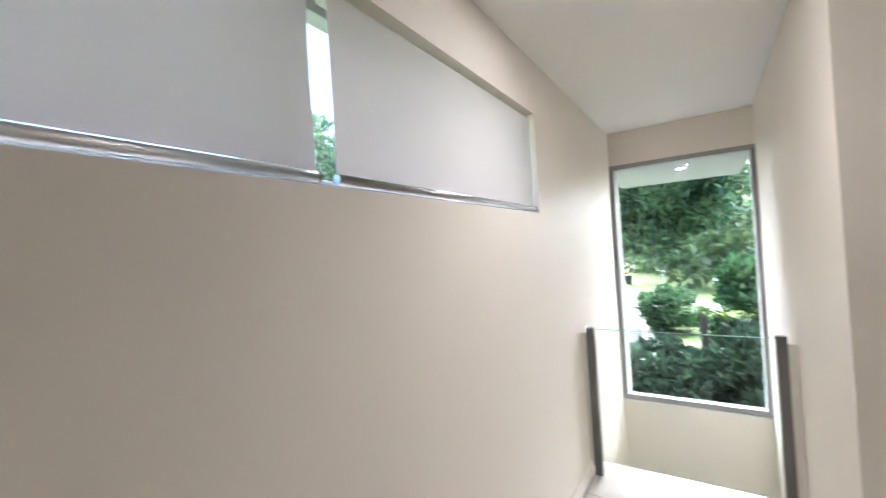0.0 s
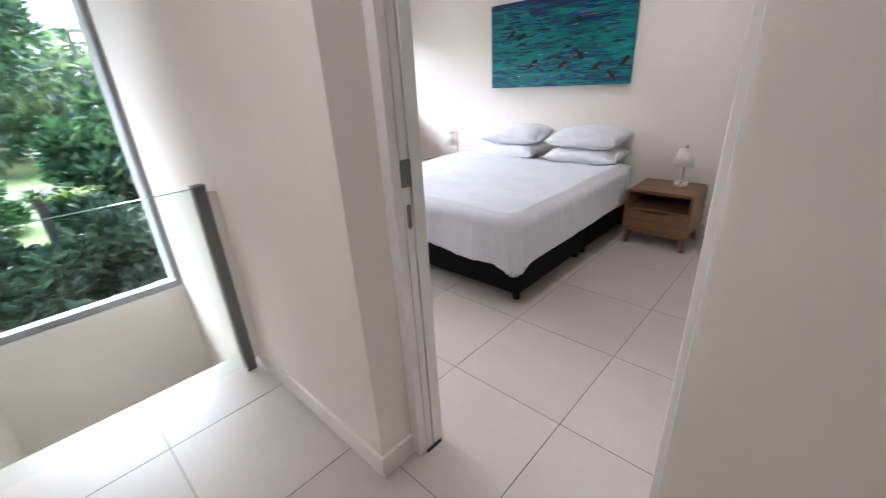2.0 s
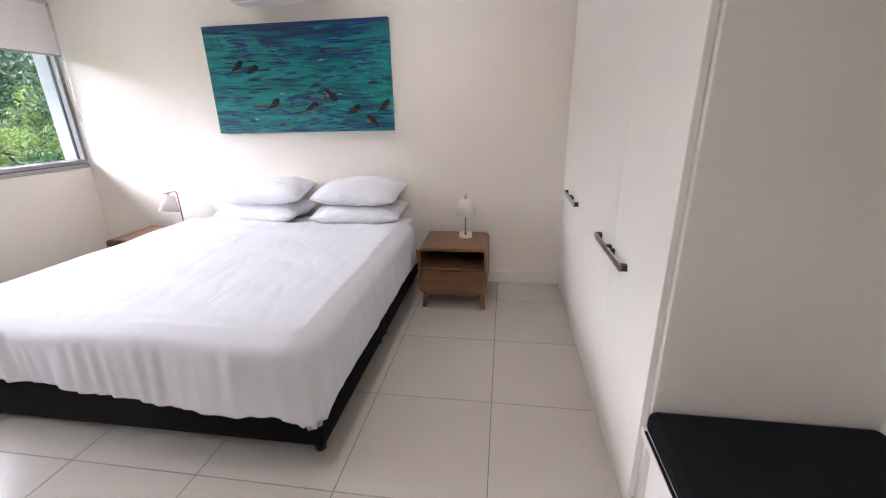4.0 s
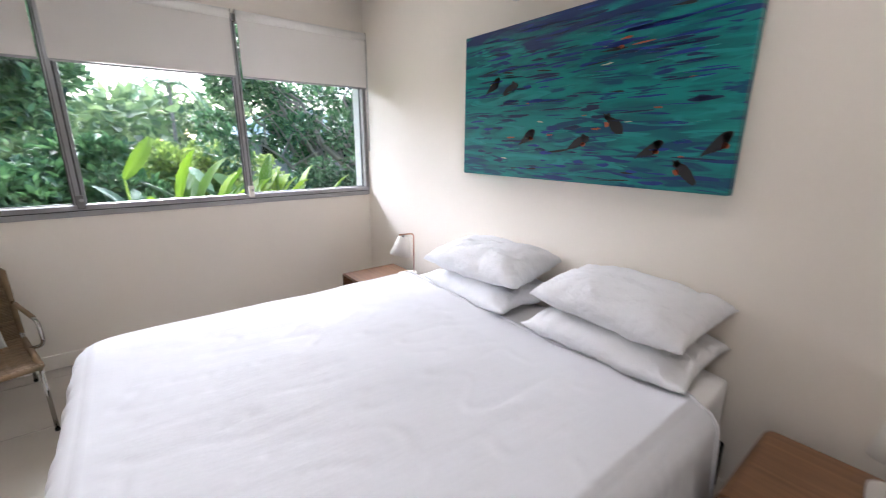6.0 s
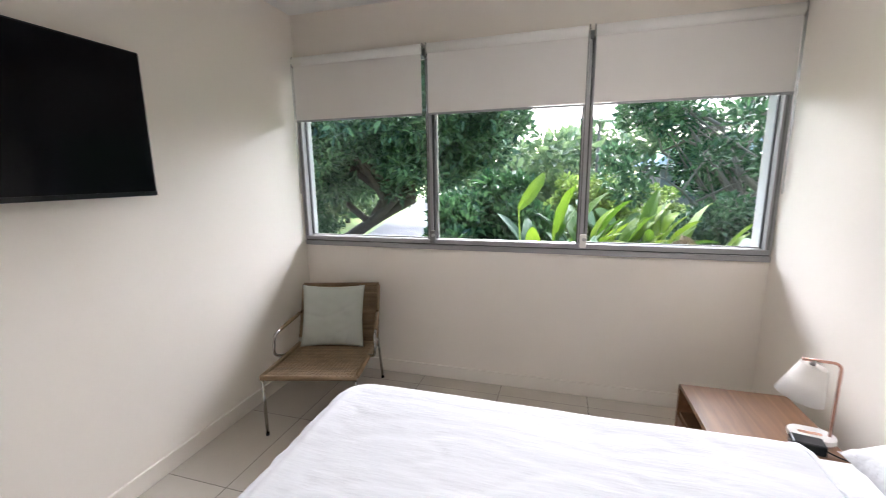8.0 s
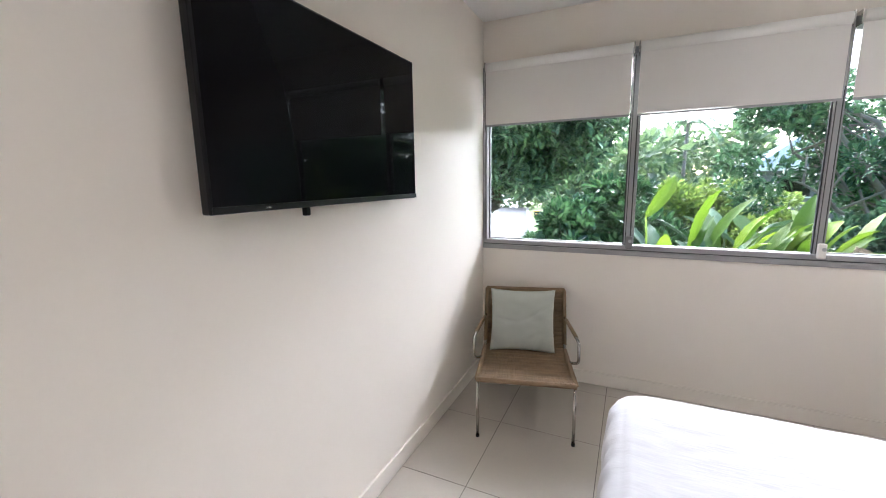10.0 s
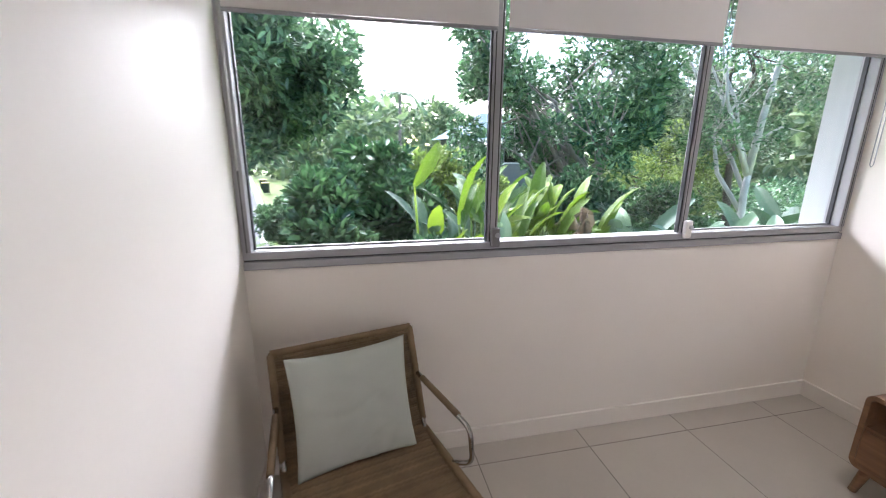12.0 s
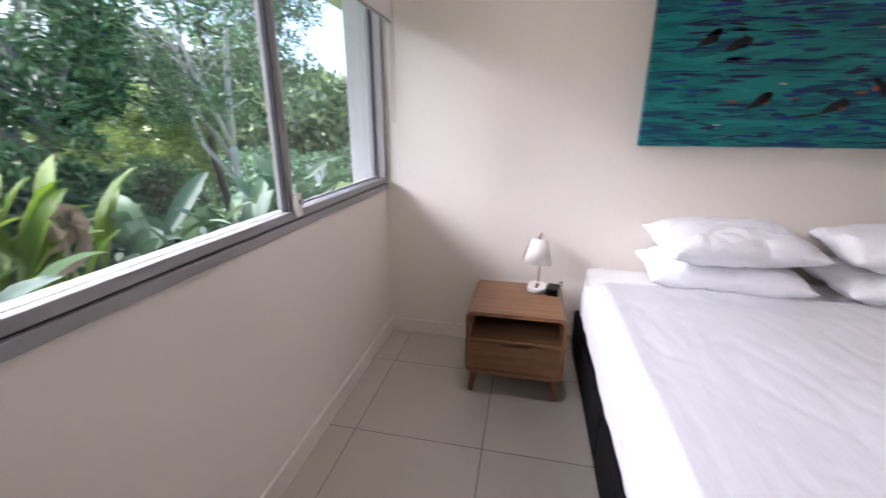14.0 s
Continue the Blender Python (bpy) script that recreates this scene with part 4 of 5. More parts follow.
for k in range(16):
    dab(rng.uniform(0.06, 0.94), rng.uniform(0.22, 0.9), rng.uniform(0.02, 0.06), rng.uniform(0.004, 0.010), rng.choice((M_CORAL, M_CORAL, M_PALE)), "stroke", rng.uniform(-0.1, 0.1))
dab(0.675, 0.265, 0.030, 0.014, M_CORAL, "stroke")
dab(0.74, 0.262, 0.10, 0.006, M_CORAL, "stroke", -0.04)
for y, z, t in ((0.165, 0.37, 0.62), (0.25, 0.41, 0.42), (0.345, 0.73, 0.62), (0.56, 0.765, 0.45), (0.675, 0.655, -0.72), (0.79, 0.80, 0.55), (0.955, 0.77, 0.75), (0.89, 0.90, -0.75)):
    dab(y, z, 0.135, 0.046, M_INK, "mark", -t, 0.85)
    dab(y + 0.020 * (1 if t > 0 else -1), z - 0.036, 0.030, 0.030, M_INK, "mark", 0.0, 0.2)
    s = 1 if t > 0 else -1
    dab(y + s * 0.020, z + 0.004, 0.026, 0.022, M_CORAL if y > 0.3 else M_NAVY, "mark_spot", -t)

# ---------------------------------------------------------------- television
tv = thing("television", "large black wall-mounted television switched off", "television", (0, 0, 0))
TY0, TY1, TZ0, TZ1 = 2.765, 3.848, 1.436, 2.066
part("case", box(0.802, TY0, TZ0, 0.838, TY1, TZ1, 0.006), M_BLACK_PLASTIC, tv)
part("screen", box(0.8385, TY0 + 0.009, TZ0 + 0.022, 0.8405, TY1 - 0.009, TZ1 - 0.009), M_SCREEN, tv, "glossy black screen")
part("lower_bezel", box(0.8385, TY0 + 0.004, TZ0 + 0.002, 0.8425, TY1 - 0.004, TZ0 + 0.020, 0.001), M_BLACK_PLASTIC, tv)
part("badge", box(0.8425, 2.934, TZ0 + 0.008, 0.8432, 2.954, TZ0 + 0.012), M_CHROME, tv, "small silver badge bar")
part("sensor_tab", box(0.812, 3.106, TZ0 - 0.028, 0.832, 3.126, TZ0, 0.003), M_BLACK_PLASTIC, tv)
part("back_box", box(0.775, 3.0, 1.50, 0.8025, 3.62, 1.85, 0.008), M_BLACK_PLASTIC, tv)
part("wall_bracket", box(XW, 3.1, 1.6, 0.776, 3.5, 1.9, 0.002), M_STEEL, tv)

# ---------------------------------------------------------------- armchair
def armchair():
    c = thing("armchair", "low armchair of woven brown cord on a chrome tube frame", "armchair", (0, 0, 0))
    w = 0.275
    zf, zb = 0.375, 0.335           # seat height at the front and the back
    yf, yb, yt = 0.0, 0.575, 0.735  # front edge, foot of the back, top of the back
    for s in (-1, 1):
        part("front_leg", tube([(s * w, yf, 0.0), (s * w, yf, zf - 0.010)], 0.0095, 12), M_CHROME, c, "chrome leg")
        part("rear_leg", tube([(s * (w + 0.012), 0.70, 0.0), (s * (w + 0.006), 0.615, zb + 0.015)], 0.0095, 12), M_CHROME, c, "chrome leg")
        part("leg_cap", tube([(s * w, yf, 0.0), (s * w, yf, 0.014)], 0.0115, 12), M_BLACK_PLASTIC, c)
        part("leg_cap", tube([(s * (w + 0.012), 0.70, 0.0), (s * (w + 0.0118), 0.698, 0.014)], 0.0115, 12), M_BLACK_PLASTIC, c)
        part("side_rail", tube(rounded([(s * w, yf, zf - 0.008), (s * w, yb, zb - 0.008), (s * w, yt + 0.004, 0.722)], 0.05), 0.0095, 12), M_CHROME, c)
        # arm: forward from the back, down, and back to the seat rail
        arm = part("arm", tube(rounded([(s * (w + 0.004), 0.655, 0.545), (s * (w + 0.055), 0.30, 0.505), (s * (w + 0.055), 0.275, 0.375), (s * (w + 0.004), 0.33, 0.356)], 0.035), 0.0095, 12), M_CHROME, c, "chrome arm loop")
        part("arm_wrap", tube([(s * (w + 0.0095), 0.62, 0.541), (s * (w + 0.047), 0.37, 0.513)], 0.0125, 12), M_RATTAN, arm, "cord-wrapped grip")
    part("top_rail", tube([(-w, yt + 0.004, 0.722), (w, yt + 0.004, 0.722)], 0.0095, 12), M_CHROME, c)
    part("front_rail", tube([(-w, yf, zf - 0.010), (w, yf, zf - 0.010)], 0.0095, 12), M_CHROME, c)

    def weave(p0, p1, half, rows, cols, thick):
        """Cords laid across, each rising and sinking over the ribs."""
        bm = bmesh.new()
        p0, p1 = Vector(p0), Vector(p1)
        d = p1 - p0
        nrm = Vector((1, 0, 0)).cross(d).normalized()
        for r in range(rows):
            t = (r + 0.5) / rows
            base = p0 + d * t + nrm * (-0.018 * math.sin(math.pi * t))
            pts = []
            for k in range(cols * 2 + 1):
                x = -half + 2 * half * k / (cols * 2)
                pts.append(base + Vector((x, 0, 0)) + nrm * (thick * 0.45 * (1 if k % 2 else -1) + 0.0012 * (r % 2)))
            tube(pts, d.length / rows * 0.62, 5, bm, caps=False)
        return bm

    part("seat", weave((0, yf - 0.012, zf + 0.004), (0, yb + 0.022, zb + 0.006), w + 0.010, 66, 22, 0.0065), M_RATTAN, c, "woven brown cord seat", kind="stuff")
    part("backrest", weave((0, yb + 0.012, zb + 0.012), (0, yt + 0.002, 0.730), w + 0.008, 46, 22, 0.0065), M_RATTAN, c, "woven brown cord back", kind="stuff")
    part("seat_edge", tube([(-w - 0.008, yf - 0.004, zf - 0.006), (w + 0.008, yf - 0.004, zf - 0.006)], 0.0155, 12), M_RATTAN, c)
    part("top_edge", tube([(-w - 0.004, yt + 0.004, 0.724), (w + 0.004, yt + 0.004, 0.724)], 0.014, 12), M_RATTAN, c)
    for s in (-1, 1):
        part("seat_side", tube([(s * (w + 0.003), yf + 0.004, zf - 0.004), (s * (w + 0.003), yb + 0.01, zb - 0.002)], 0.0145, 12), M_RATTAN, c)
        part("side_edge", tube([(s * (w + 0.002), yb + 0.02, zb + 0.03), (s * (w + 0.002), yt + 0.002, 0.722)], 0.014, 12), M_RATTAN, c)
    return c


chair = armchair()
chair.matrix_world = pose(1.312, 4.227, 0, 0, 0, 14.2)
bm = pillow_mesh(0.445, 0.435, 0.11, 21.0, crumple=0.35)
cu = single("throw_cushion", bm, M_CUSHION, "square sage linen cushion leaning on the armchair back", "cushion", smooth=True)
cu.matrix_world = pose(1.312, 4.227, 0, 0, 0, 14.2) @ pose(-0.018, 0.553, 0.547, 0, 0, 90) @ pose(0, 0, 0, 0, -73, 0)

# ---------------------------------------------------------------- outdoors
ground = bmesh.new()
bmesh.ops.create_grid(ground, x_segments=1, y_segments=1, size=2500, matrix=Matrix.Translation((0, 0, GROUND)))
single("ground", ground, M_GRASS, "green lawn reaching to the distance", "ground", kind="structure")


def strip(points, width, z, name, material, label):
    bm = bmesh.new()
    pts = [Vector((*p, z)) for p in points]
    rows = []
    for i, p in enumerate(pts):
        d = (pts[min(i + 1, len(pts) - 1)] - pts[max(i - 1, 0)]).normalized()
        s = Vector((d.y, -d.x, 0)) * width / 2
        rows.append([bm.verts.new(p - s), bm.verts.new(p + s), bm.verts.new(p - s - Vector((0, 0, 0.3))), bm.verts.new(p + s - Vector((0, 0, 0.3)))])
    for a, b in zip(rows, rows[1:]):
        bm.faces.new((a[0], a[1], b[1], b[0]))
        bm.faces.new((a[2], a[0], b[0], b[2])); bm.faces.new((a[1], a[3], b[3], b[1]))
    return single(name, bm, material, label, name, kind="structure")


strip([(-3.0, 2), (-5.2, 16), (-8.2, 31), (-11.8, 45), (-15.5, 60), (-22, 85), (-38, 140)], 6.8, GROUND + 0.02, "road", M_ASPHALT, "pale sunlit suburban road")
strip([(0.55, 2), (-1.65, 16.4), (-4.65, 31.6), (-8.2, 45.8), (-11.9, 60.8), (-18.4, 86)], 0.35, GROUND + 0.14, "kerb", M_CONCRETE, "concrete kerb along the road")
strip([(-3.5, 29.0), (6, 31.5), (14, 33)], 2.4, GROUND + 0.03, "pavement", M_CONCRETE, "concrete drive across the lawn")


def leaf_cloud(centres, per, spread, size, seed, up=0.35, squash=0.75, wide=0.42, droop=0.0):
    """Many small folded leaves round the given clump centres (numpy)."""
    r = np.random.RandomState(seed)
    c = np.repeat(np.asarray(centres, float), per, axis=0)
    n = len(c)
    off = r.normal(size=(n, 3))
    off /= np.linalg.norm(off, axis=1)[:, None]
    rad = r.uniform(0.35, 1.0, n) ** 0.6
    p = c + off * rad[:, None] * spread * np.array([1, 1, squash])
    d = off * 0.8 + r.normal(size=(n, 3)) * 0.7 + np.array([0, 0, up - droop])
    d /= np.linalg.norm(d, axis=1)[:, None]
    s = np.cross(d, r.normal(size=(n, 3)) + np.array([0, 0, 1.2]))
    s /= np.linalg.norm(s, axis=1)[:, None] + 1e-9
    nr = np.cross(s, d)
    l = (r.uniform(size[0], size[1], n))[:, None]
    w = l * wide * 0.5
    v = np.stack([p, p + d * l * 0.28 + s * w * 0.8 + nr * w * 0.35, p + d * l * 0.62 + s * w * 0.85 + nr * w * 0.3, p + d * l - nr * l * 0.10,
                  p + d * l * 0.62 - s * w * 0.85 + nr * w * 0.3, p + d * l * 0.28 - s * w * 0.8 + nr * w * 0.35], axis=1).reshape(-1, 3)
    k = np.arange(n)[:, None] * 6
    f = np.concatenate([k + [0, 1, 2, 3], k + [0, 3, 4, 5]], axis=1).reshape(-1, 4)
    return v, f


def cloud_object(name, v, f, material, parent=None, label="", category="", kind=""):
    me = bpy.data.meshes.new(name)
    me.vertices.add(len(v)); me.vertices.foreach_set("co", v.astype(np.float32).ravel())
    me.loops.add(f.size); me.loops.foreach_set("vertex_index", f.astype(np.int32).ravel())
    me.polygons.add(len(f)); me.polygons.foreach_set("loop_start", np.arange(0, f.size, 4, dtype=np.int32))
    me.update(calc_edges=True)
    me.validate()
    me.materials.append(material)
    ob = new(name, me)
    if parent:
        ob.parent = parent
    return tagged(ob, label, category, "", kind)


def tree(name, label, at, height, crown_c, crown_r, clumps, per, spread, size, leaf, bark, seed, limbs=7, r0=0.16, lean=(0, 0), wide=0.42, gaps=0.0, fork=0.45, category="tree"):
    """Tapered trunk, curved limbs to the clumps, and a crown of leaf clumps; all in the tree's own place."""
    r = random.Random(seed)
    t = thing(name, label, category, at)
    top = Vector((lean[0], lean[1], height * fork))
    n = 7
    trunk = [Vector((lean[0] * (k / n) ** 1.4 + 0.06 * r.uniform(-1, 1) * (k > 0), lean[1] * (k / n) ** 1.4 + 0.06 * r.uniform(-1, 1) * (k > 0), height * fork * k / n)) for k in range(n + 1)]
    bm = tube(trunk, [r0 * (1 - 0.4 * k / n) for k in range(n + 1)], 9)
    cc, cr = Vector(crown_c), Vector(crown_r)
    centres = []
    while len(centres) < clumps:
        p = Vector((r.uniform(-1, 1), r.uniform(-1, 1), r.uniform(-1, 1)))
        if p.length > 1 or p.length < 0.42:
            continue
        q = Vector((cc.x + p.x * cr.x, cc.y + p.y * cr.y, cc.z + p.z * cr.z))
        if gaps and noise.noise((q.x * 0.7 + seed, q.y * 0.7, q.z * 0.7)) < gaps - 0.5:
            continue
        centres.append(q)
    part("trunk", bm, bark, t)
    for k in range(limbs):
        goal = centres[(k * 7) % len(centres)]
        start = trunk[n - (k % 3)]
        bend = (goal - start)
        pts = [start + bend * (j / 6) + Vector((r.uniform(-1, 1), r.uniform(-1, 1), 0.9 * math.sin(math.pi * j / 6))) * 0.06 * bend.length * (0 < j < 6) for j in range(7)]
        lb = tube(pts, [r0 * 0.5 * (1 - 0.85 * j / 6) for j in range(7)], 7)
        for m_ in range(5):
            a = pts[2 + m_ % 4]
            g = centres[(k * 7 + 3 + m_ * 5) % len(centres)]
            e = a + (g - a) * 0.5
            tube([a, a + (e - a) * 0.5 + Vector((0, 0, 0.05 * r.uniform(-1, 2))), e], [r0 * 0.22, r0 * 0.14, r0 * 0.05], 5, lb)
        part("limb", lb, bark, t)
    v, f = leaf_cloud([tuple(c) for c in centres], per, spread, size, seed, wide=wide)
    cloud_object("crown", v, f, leaf, t)
    return t


tree("broadleaf_tree", "big dark green broadleaf tree beside the road", (-8.0, 17.5, GROUND), 9.0, (4.2, -0.2, 6.65), (5.0, 4.2, 3.1), 230, 260, 0.78, (0.20, 0.36), M_LEAF_BROAD, M_BARK, 11, 12, 0.32, (5.0, 0.1), fork=0.39, gaps=0.36)
tree("evergreen_tree", "dense dark evergreen tree outside the window", (7.1, 13.0, GROUND), 7.5, (-0.8, 0, 5.7), (2.9, 2.2, 2.7), 120, 170, 0.42, (0.11, 0.22), M_LEAF_DARK, M_BARK_PALE, 23, 14, 0.14, (0.2, 0.1), gaps=0.58, fork=0.48)
tree("gum_tree", "tall pale-barked tree with thin airy foliage", (13.2, 14.0, GROUND), 10.5, (-0.2, 0.6, 7.0), (4.8, 3.6, 3.6), 150, 140, 0.55, (0.10, 0.20), M_LEAF_GREY, M_BARK, 31, 5, 0.15, (-0.6, 0.3), gaps=0.60, fork=0.55)
gum = tree("gum_tree", "slim pale-barked forked tree with sparse dark leaves", (11.2, 12.0, GROUND), 9.0, (0.3, 0.4, 6.6), (3.3, 2.6, 2.6), 70, 130, 0.5, (0.08, 0.16), M_LEAF_DARK, M_BARK_WHITE, 37, 3, 0.13, (-0.04, 0.05), gaps=0.55, fork=0.42)
for pts, r0 in ((((-0.04, 0.05, 3.7), (0.06, 0.0, 5.2), (0.30, 0.0, 6.8), (0.55, 0.1, 8.8)), 0.10), (((-0.04, 0.05, 3.7), (-0.55, 0.0, 4.5), (-1.05, 0.05, 5.5), (-1.25, 0.1, 6.6)), 0.075),
                (((0.25, 0.0, 6.4), (0.9, 0.0, 6.9), (1.5, 0.1, 7.1)), 0.04), (((0.0, 0.0, 4.6), (0.7, 0.0, 4.9), (1.6, 0.1, 4.8)), 0.035)):
    part("limb", tube(pts, [r0 * (1 - 0.7 * k / (len(pts) - 1)) for k in range(len(pts))], 8), M_BARK_WHITE, gum)
tree("olive_tree", "light green tree with fine leaves beyond the garden", (12.6, 16.5, GROUND), 5.6, (0, 0, 3.5), (2.8, 2.2, 1.7), 90, 260, 0.5, (0.08, 0.17), M_LEAF_LIGHT, M_BARK, 41, 7, 0.12, fork=0.4)
tree("street_tree", "leafy green tree across the road beside the hall", (-8.8, 7.8, GROUND), 8.5, (0.2, 0.1, 6.0), (2.6, 2.4, 2.2), 110, 200, 0.55, (0.16, 0.30), M_LEAF_BROAD, M_BARK, 47, 7, 0.18, fork=0.42)
tree("roadside_tree", "dark green tree further along the road", (-17.0, 37.0, GROUND), 10.0, (1.5, 0, 6.8), (5.5, 4.5, 3.8), 150, 180, 0.85, (0.22, 0.42), M_LEAF_DARK, M_BARK, 43, 8, 0.25, fork=0.4)


def shrub(name, label, at, radius, clumps, per, size, leaf, seed, spread=0.3, category="shrub", wide=0.5):
    r = random.Random(seed)
    t = thing(name, label, category, at)
    centres = []
    while len(centres) < clumps:
        p = Vector((r.uniform(-1, 1), r.uniform(-1, 1), r.uniform(-0.9, 1)))
        if 0.45 < p.length < 1:
            centres.append(Vector((p.x * radius[0], p.y * radius[1], radius[2] + p.z * radius[2])))
    for k in range(7):
        g = centres[k * 3 % len(centres)]
        part("stem", tube([(0.1 * r.uniform(-1, 1), 0.1 * r.uniform(-1, 1), 0), g * 0.5 + Vector((0, 0, 0.2)), g], [0.045, 0.03, 0.012], 6), M_BARK, t)
    v, f = leaf_cloud([tuple(c) for c in centres], per, spread, size, seed, up=0.5, wide=wide)
    cloud_object("crown", v, f, leaf, t)
    return t


shrub("garden_shrub", "large glossy broadleaf shrub outside the window", (1.55, 10.5, GROUND), (1.25, 1.2, 2.12), 140, 190, (0.14, 0.25), M_LEAF_BUSH, 51, 0.34)
shrub("garden_shrub", "glossy green shrub in the garden bed", (0.92, 9.9, GROUND), (0.72, 0.9, 2.0), 90, 180, (0.13, 0.24), M_LEAF_BUSH, 52, 0.3)
shrub("garden_shrub", "glossy dark shrub close under the window", (2.1, 8.4, GROUND), (0.95, 0.6, 1.56), 100, 180, (0.13, 0.24), M_LEAF_BUSH, 63, 0.3)
shrub("garden_shrub", "pale green shrub further down the garden", (3.3, 15.5, GROUND), (1.5, 1.3, 2.2), 80, 170, (0.12, 0.22), M_LEAF_LIGHT, 53, 0.36)
shrub("garden_shrub", "low hedge shrub under the tall window, shade put into its leaf colour", (-0.75, 7.7, GROUND), (0.95, 0.8, 1.42), 80, 170, (0.11, 0.20), M_LEAF_HEDGE_SHADED, 54, 0.28)
shrub("garden_shrub", "low hedge shrub under the tall window, shade put into its leaf colour", (0.55, 7.9, GROUND), (0.95, 0.85, 1.45), 80, 170, (0.11, 0.20), M_LEAF_HEDGE_SHADED, 58, 0.28)
shrub("garden_shrub", "green shrub at the edge of the garden", (10.2, 14.0, GROUND), (1.3, 1.0, 1.8), 60, 190, (0.10, 0.18), M_LEAF_BUSH, 55, 0.34)
shrub("garden_shrub", "dark shrub beneath the trees", (5.6, 11.4, GROUND), (1.8, 1.0, 1.95), 110, 200, (0.10, 0.18), M_LEAF_DARK, 56, 0.34)
shrub("garden_shrub", "pale green shrub in front of the neighbouring house", (5.0, 18.0, GROUND), (2.0, 1.3, 2.1), 90, 170, (0.12, 0.22), M_LEAF_LIGHT, 59, 0.38)
shrub("garden_shrub", "dark thicket beneath the roadside tree", (-6.6, 15.0, GROUND), (1.5, 1.2, 2.0), 90, 190, (0.12, 0.22), M_LEAF_DARK, 61, 0.38)
shrub("garden_shrub", "dark shrub beside the drive", (-1.6, 22.0, GROUND), (1.4, 1.2, 1.0), 50, 150, (0.14, 0.24), M_LEAF_BUSH, 57, 0.4)


# plants with long paddle leaves
def paddle_mesh(name, length, width, seed, material):
    r = random.Random(seed)
    bm = bmesh.new()
    n, rows = 12, []
    curve, twist = r.uniform(0.10, 0.34), r.uniform(-0.25, 0.25)
    for k in range(n + 1):
        t = k / n
        w = width / 2 * (math.sin(math.pi * min(1, t * 0.93 + 0.05)) ** 0.7) * (1 - 0.25 * t)
        y = curve * length * t * t
        z = length * (t - 0.18 * t ** 3)
        tw = twist * t
        rip = 0.07 * width * noise.noise((t * 9, seed, 0.3))
        rows.append([bm.verts.new((-w * math.cos(tw), y - w * (0.30 + math.sin(tw)) + rip, z)), bm.verts.new((-w * 0.5, y - w * 0.10, z)), bm.verts.new((0, y + 0.012, z)),
                     bm.verts.new((w * 0.5, y - w * 0.10, z)), bm.verts.new((w * math.cos(tw), y - w * (0.30 - math.sin(tw)) - rip, z))])
    for a, b in zip(rows, rows[1:]):
        for k in range(4):
            f = bm.faces.new((a[k], a[k + 1], b[k + 1], b[k])); f.smooth = True
    return mesh_of(name, bm, material)


PADDLES = [[paddle_mesh("leaf", 0.68 + 0.10 * k, 0.195 + 0.022 * k, 60 + k, m_) for k in range(4)] for m_ in (M_PADDLE, M_PADDLE_DARK, M_DRY)]


def paddle_plant(x, y, crown_z, count, seed, bright=0, lean=(0, 0), reach=0.5):
    r = random.Random(seed)
    t = thing("paddle_plant", "bright green plant with long upright paddle leaves" if bright == 0 else "dark green plant with broad arching paddle leaves", "plant", (x, y, GROUND), group="paddle-leaved garden plants")
    for k in range(count):
        a, tilt = (r.gauss(-95, 50), r.uniform(6, 44)) if bright == 0 else (r.uniform(0, 360), r.uniform(18, 58))
        bx, by = reach * r.uniform(-1, 1), reach * 0.6 * r.uniform(-1, 1)
        z = crown_z - GROUND - r.uniform(0.0, 0.9)
        base = Vector((bx + lean[0], by + lean[1], z))
        ob = new("leaf", PADDLES[bright][r.randrange(4)])
        ob.parent = t
        ob.matrix_basis = Matrix.Translation(base) @ pose(0, 0, 0, 0, 0, a) @ pose(0, 0, 0, -tilt, r.uniform(-25, 25), 0) @ Matrix.Diagonal((1, 1, r.uniform(0.85, 1.3), 1))
        part("stalk", tube([(bx * 0.3, by * 0.3, 0), (bx * 0.8, by * 0.8, z * 0.6), tuple(base)], [0.03, 0.022, 0.012], 6), M_PADDLE if bright == 0 else M_PADDLE_DARK, t)
    return t


for x, y, z, n, s, b in ((2.62, 9.0, 0.45, 9, 71, 1), (3.05, 8.8, 0.45, 22, 72, 0), (3.5, 9.2, 0.45, 22, 73, 0), (4.0, 9.0, 0.40, 20, 74, 0), (4.35, 8.9, 0.32, 12, 85, 0), (3.2, 8.2, 0.20, 10, 75, 1),
                         (5.0, 8.6, 0.08, 15, 76, 1), (5.8, 8.5, 0.10, 17, 77, 1), (6.6, 8.5, 0.05, 17, 78, 1), (7.4, 8.4, 0.15, 18, 79, 1), (8.3, 8.4, 0.28, 18, 84, 1), (9.4, 8.6, 0.28, 16, 88, 1), (3.3, 9.9, 0.6, 10, 80, 1), (6.2, 7.7, 0.0, 10, 81, 1)):
    paddle_plant(x, y, z, n, s, b)
tall = thing("paddle_plant", "single tall upright yellow-green paddle leaf above the shrub", "plant", (2.1, 9.0, GROUND), group="paddle-leaved garden plants")
for m_, k in ((pose(-0.08, 0.0, 3.84, 4, 35, 8) @ Matrix.Diagonal((0.85, 1, 0.88, 1)), 3), (pose(0.22, -0.25, 3.02, 8, 8, 190) @ Matrix.Diagonal((1.15, 1, 0.80, 1)), 2)):
    ob = new("leaf", PADDLES[0][k])
    ob.parent = tall
    ob.matrix_basis = m_
    part("stalk", tube([(0.1, 0, 0), (0.05, 0, 1.8), tuple(m_.translation)], [0.035, 0.025, 0.014], 6), M_PADDLE, tall)


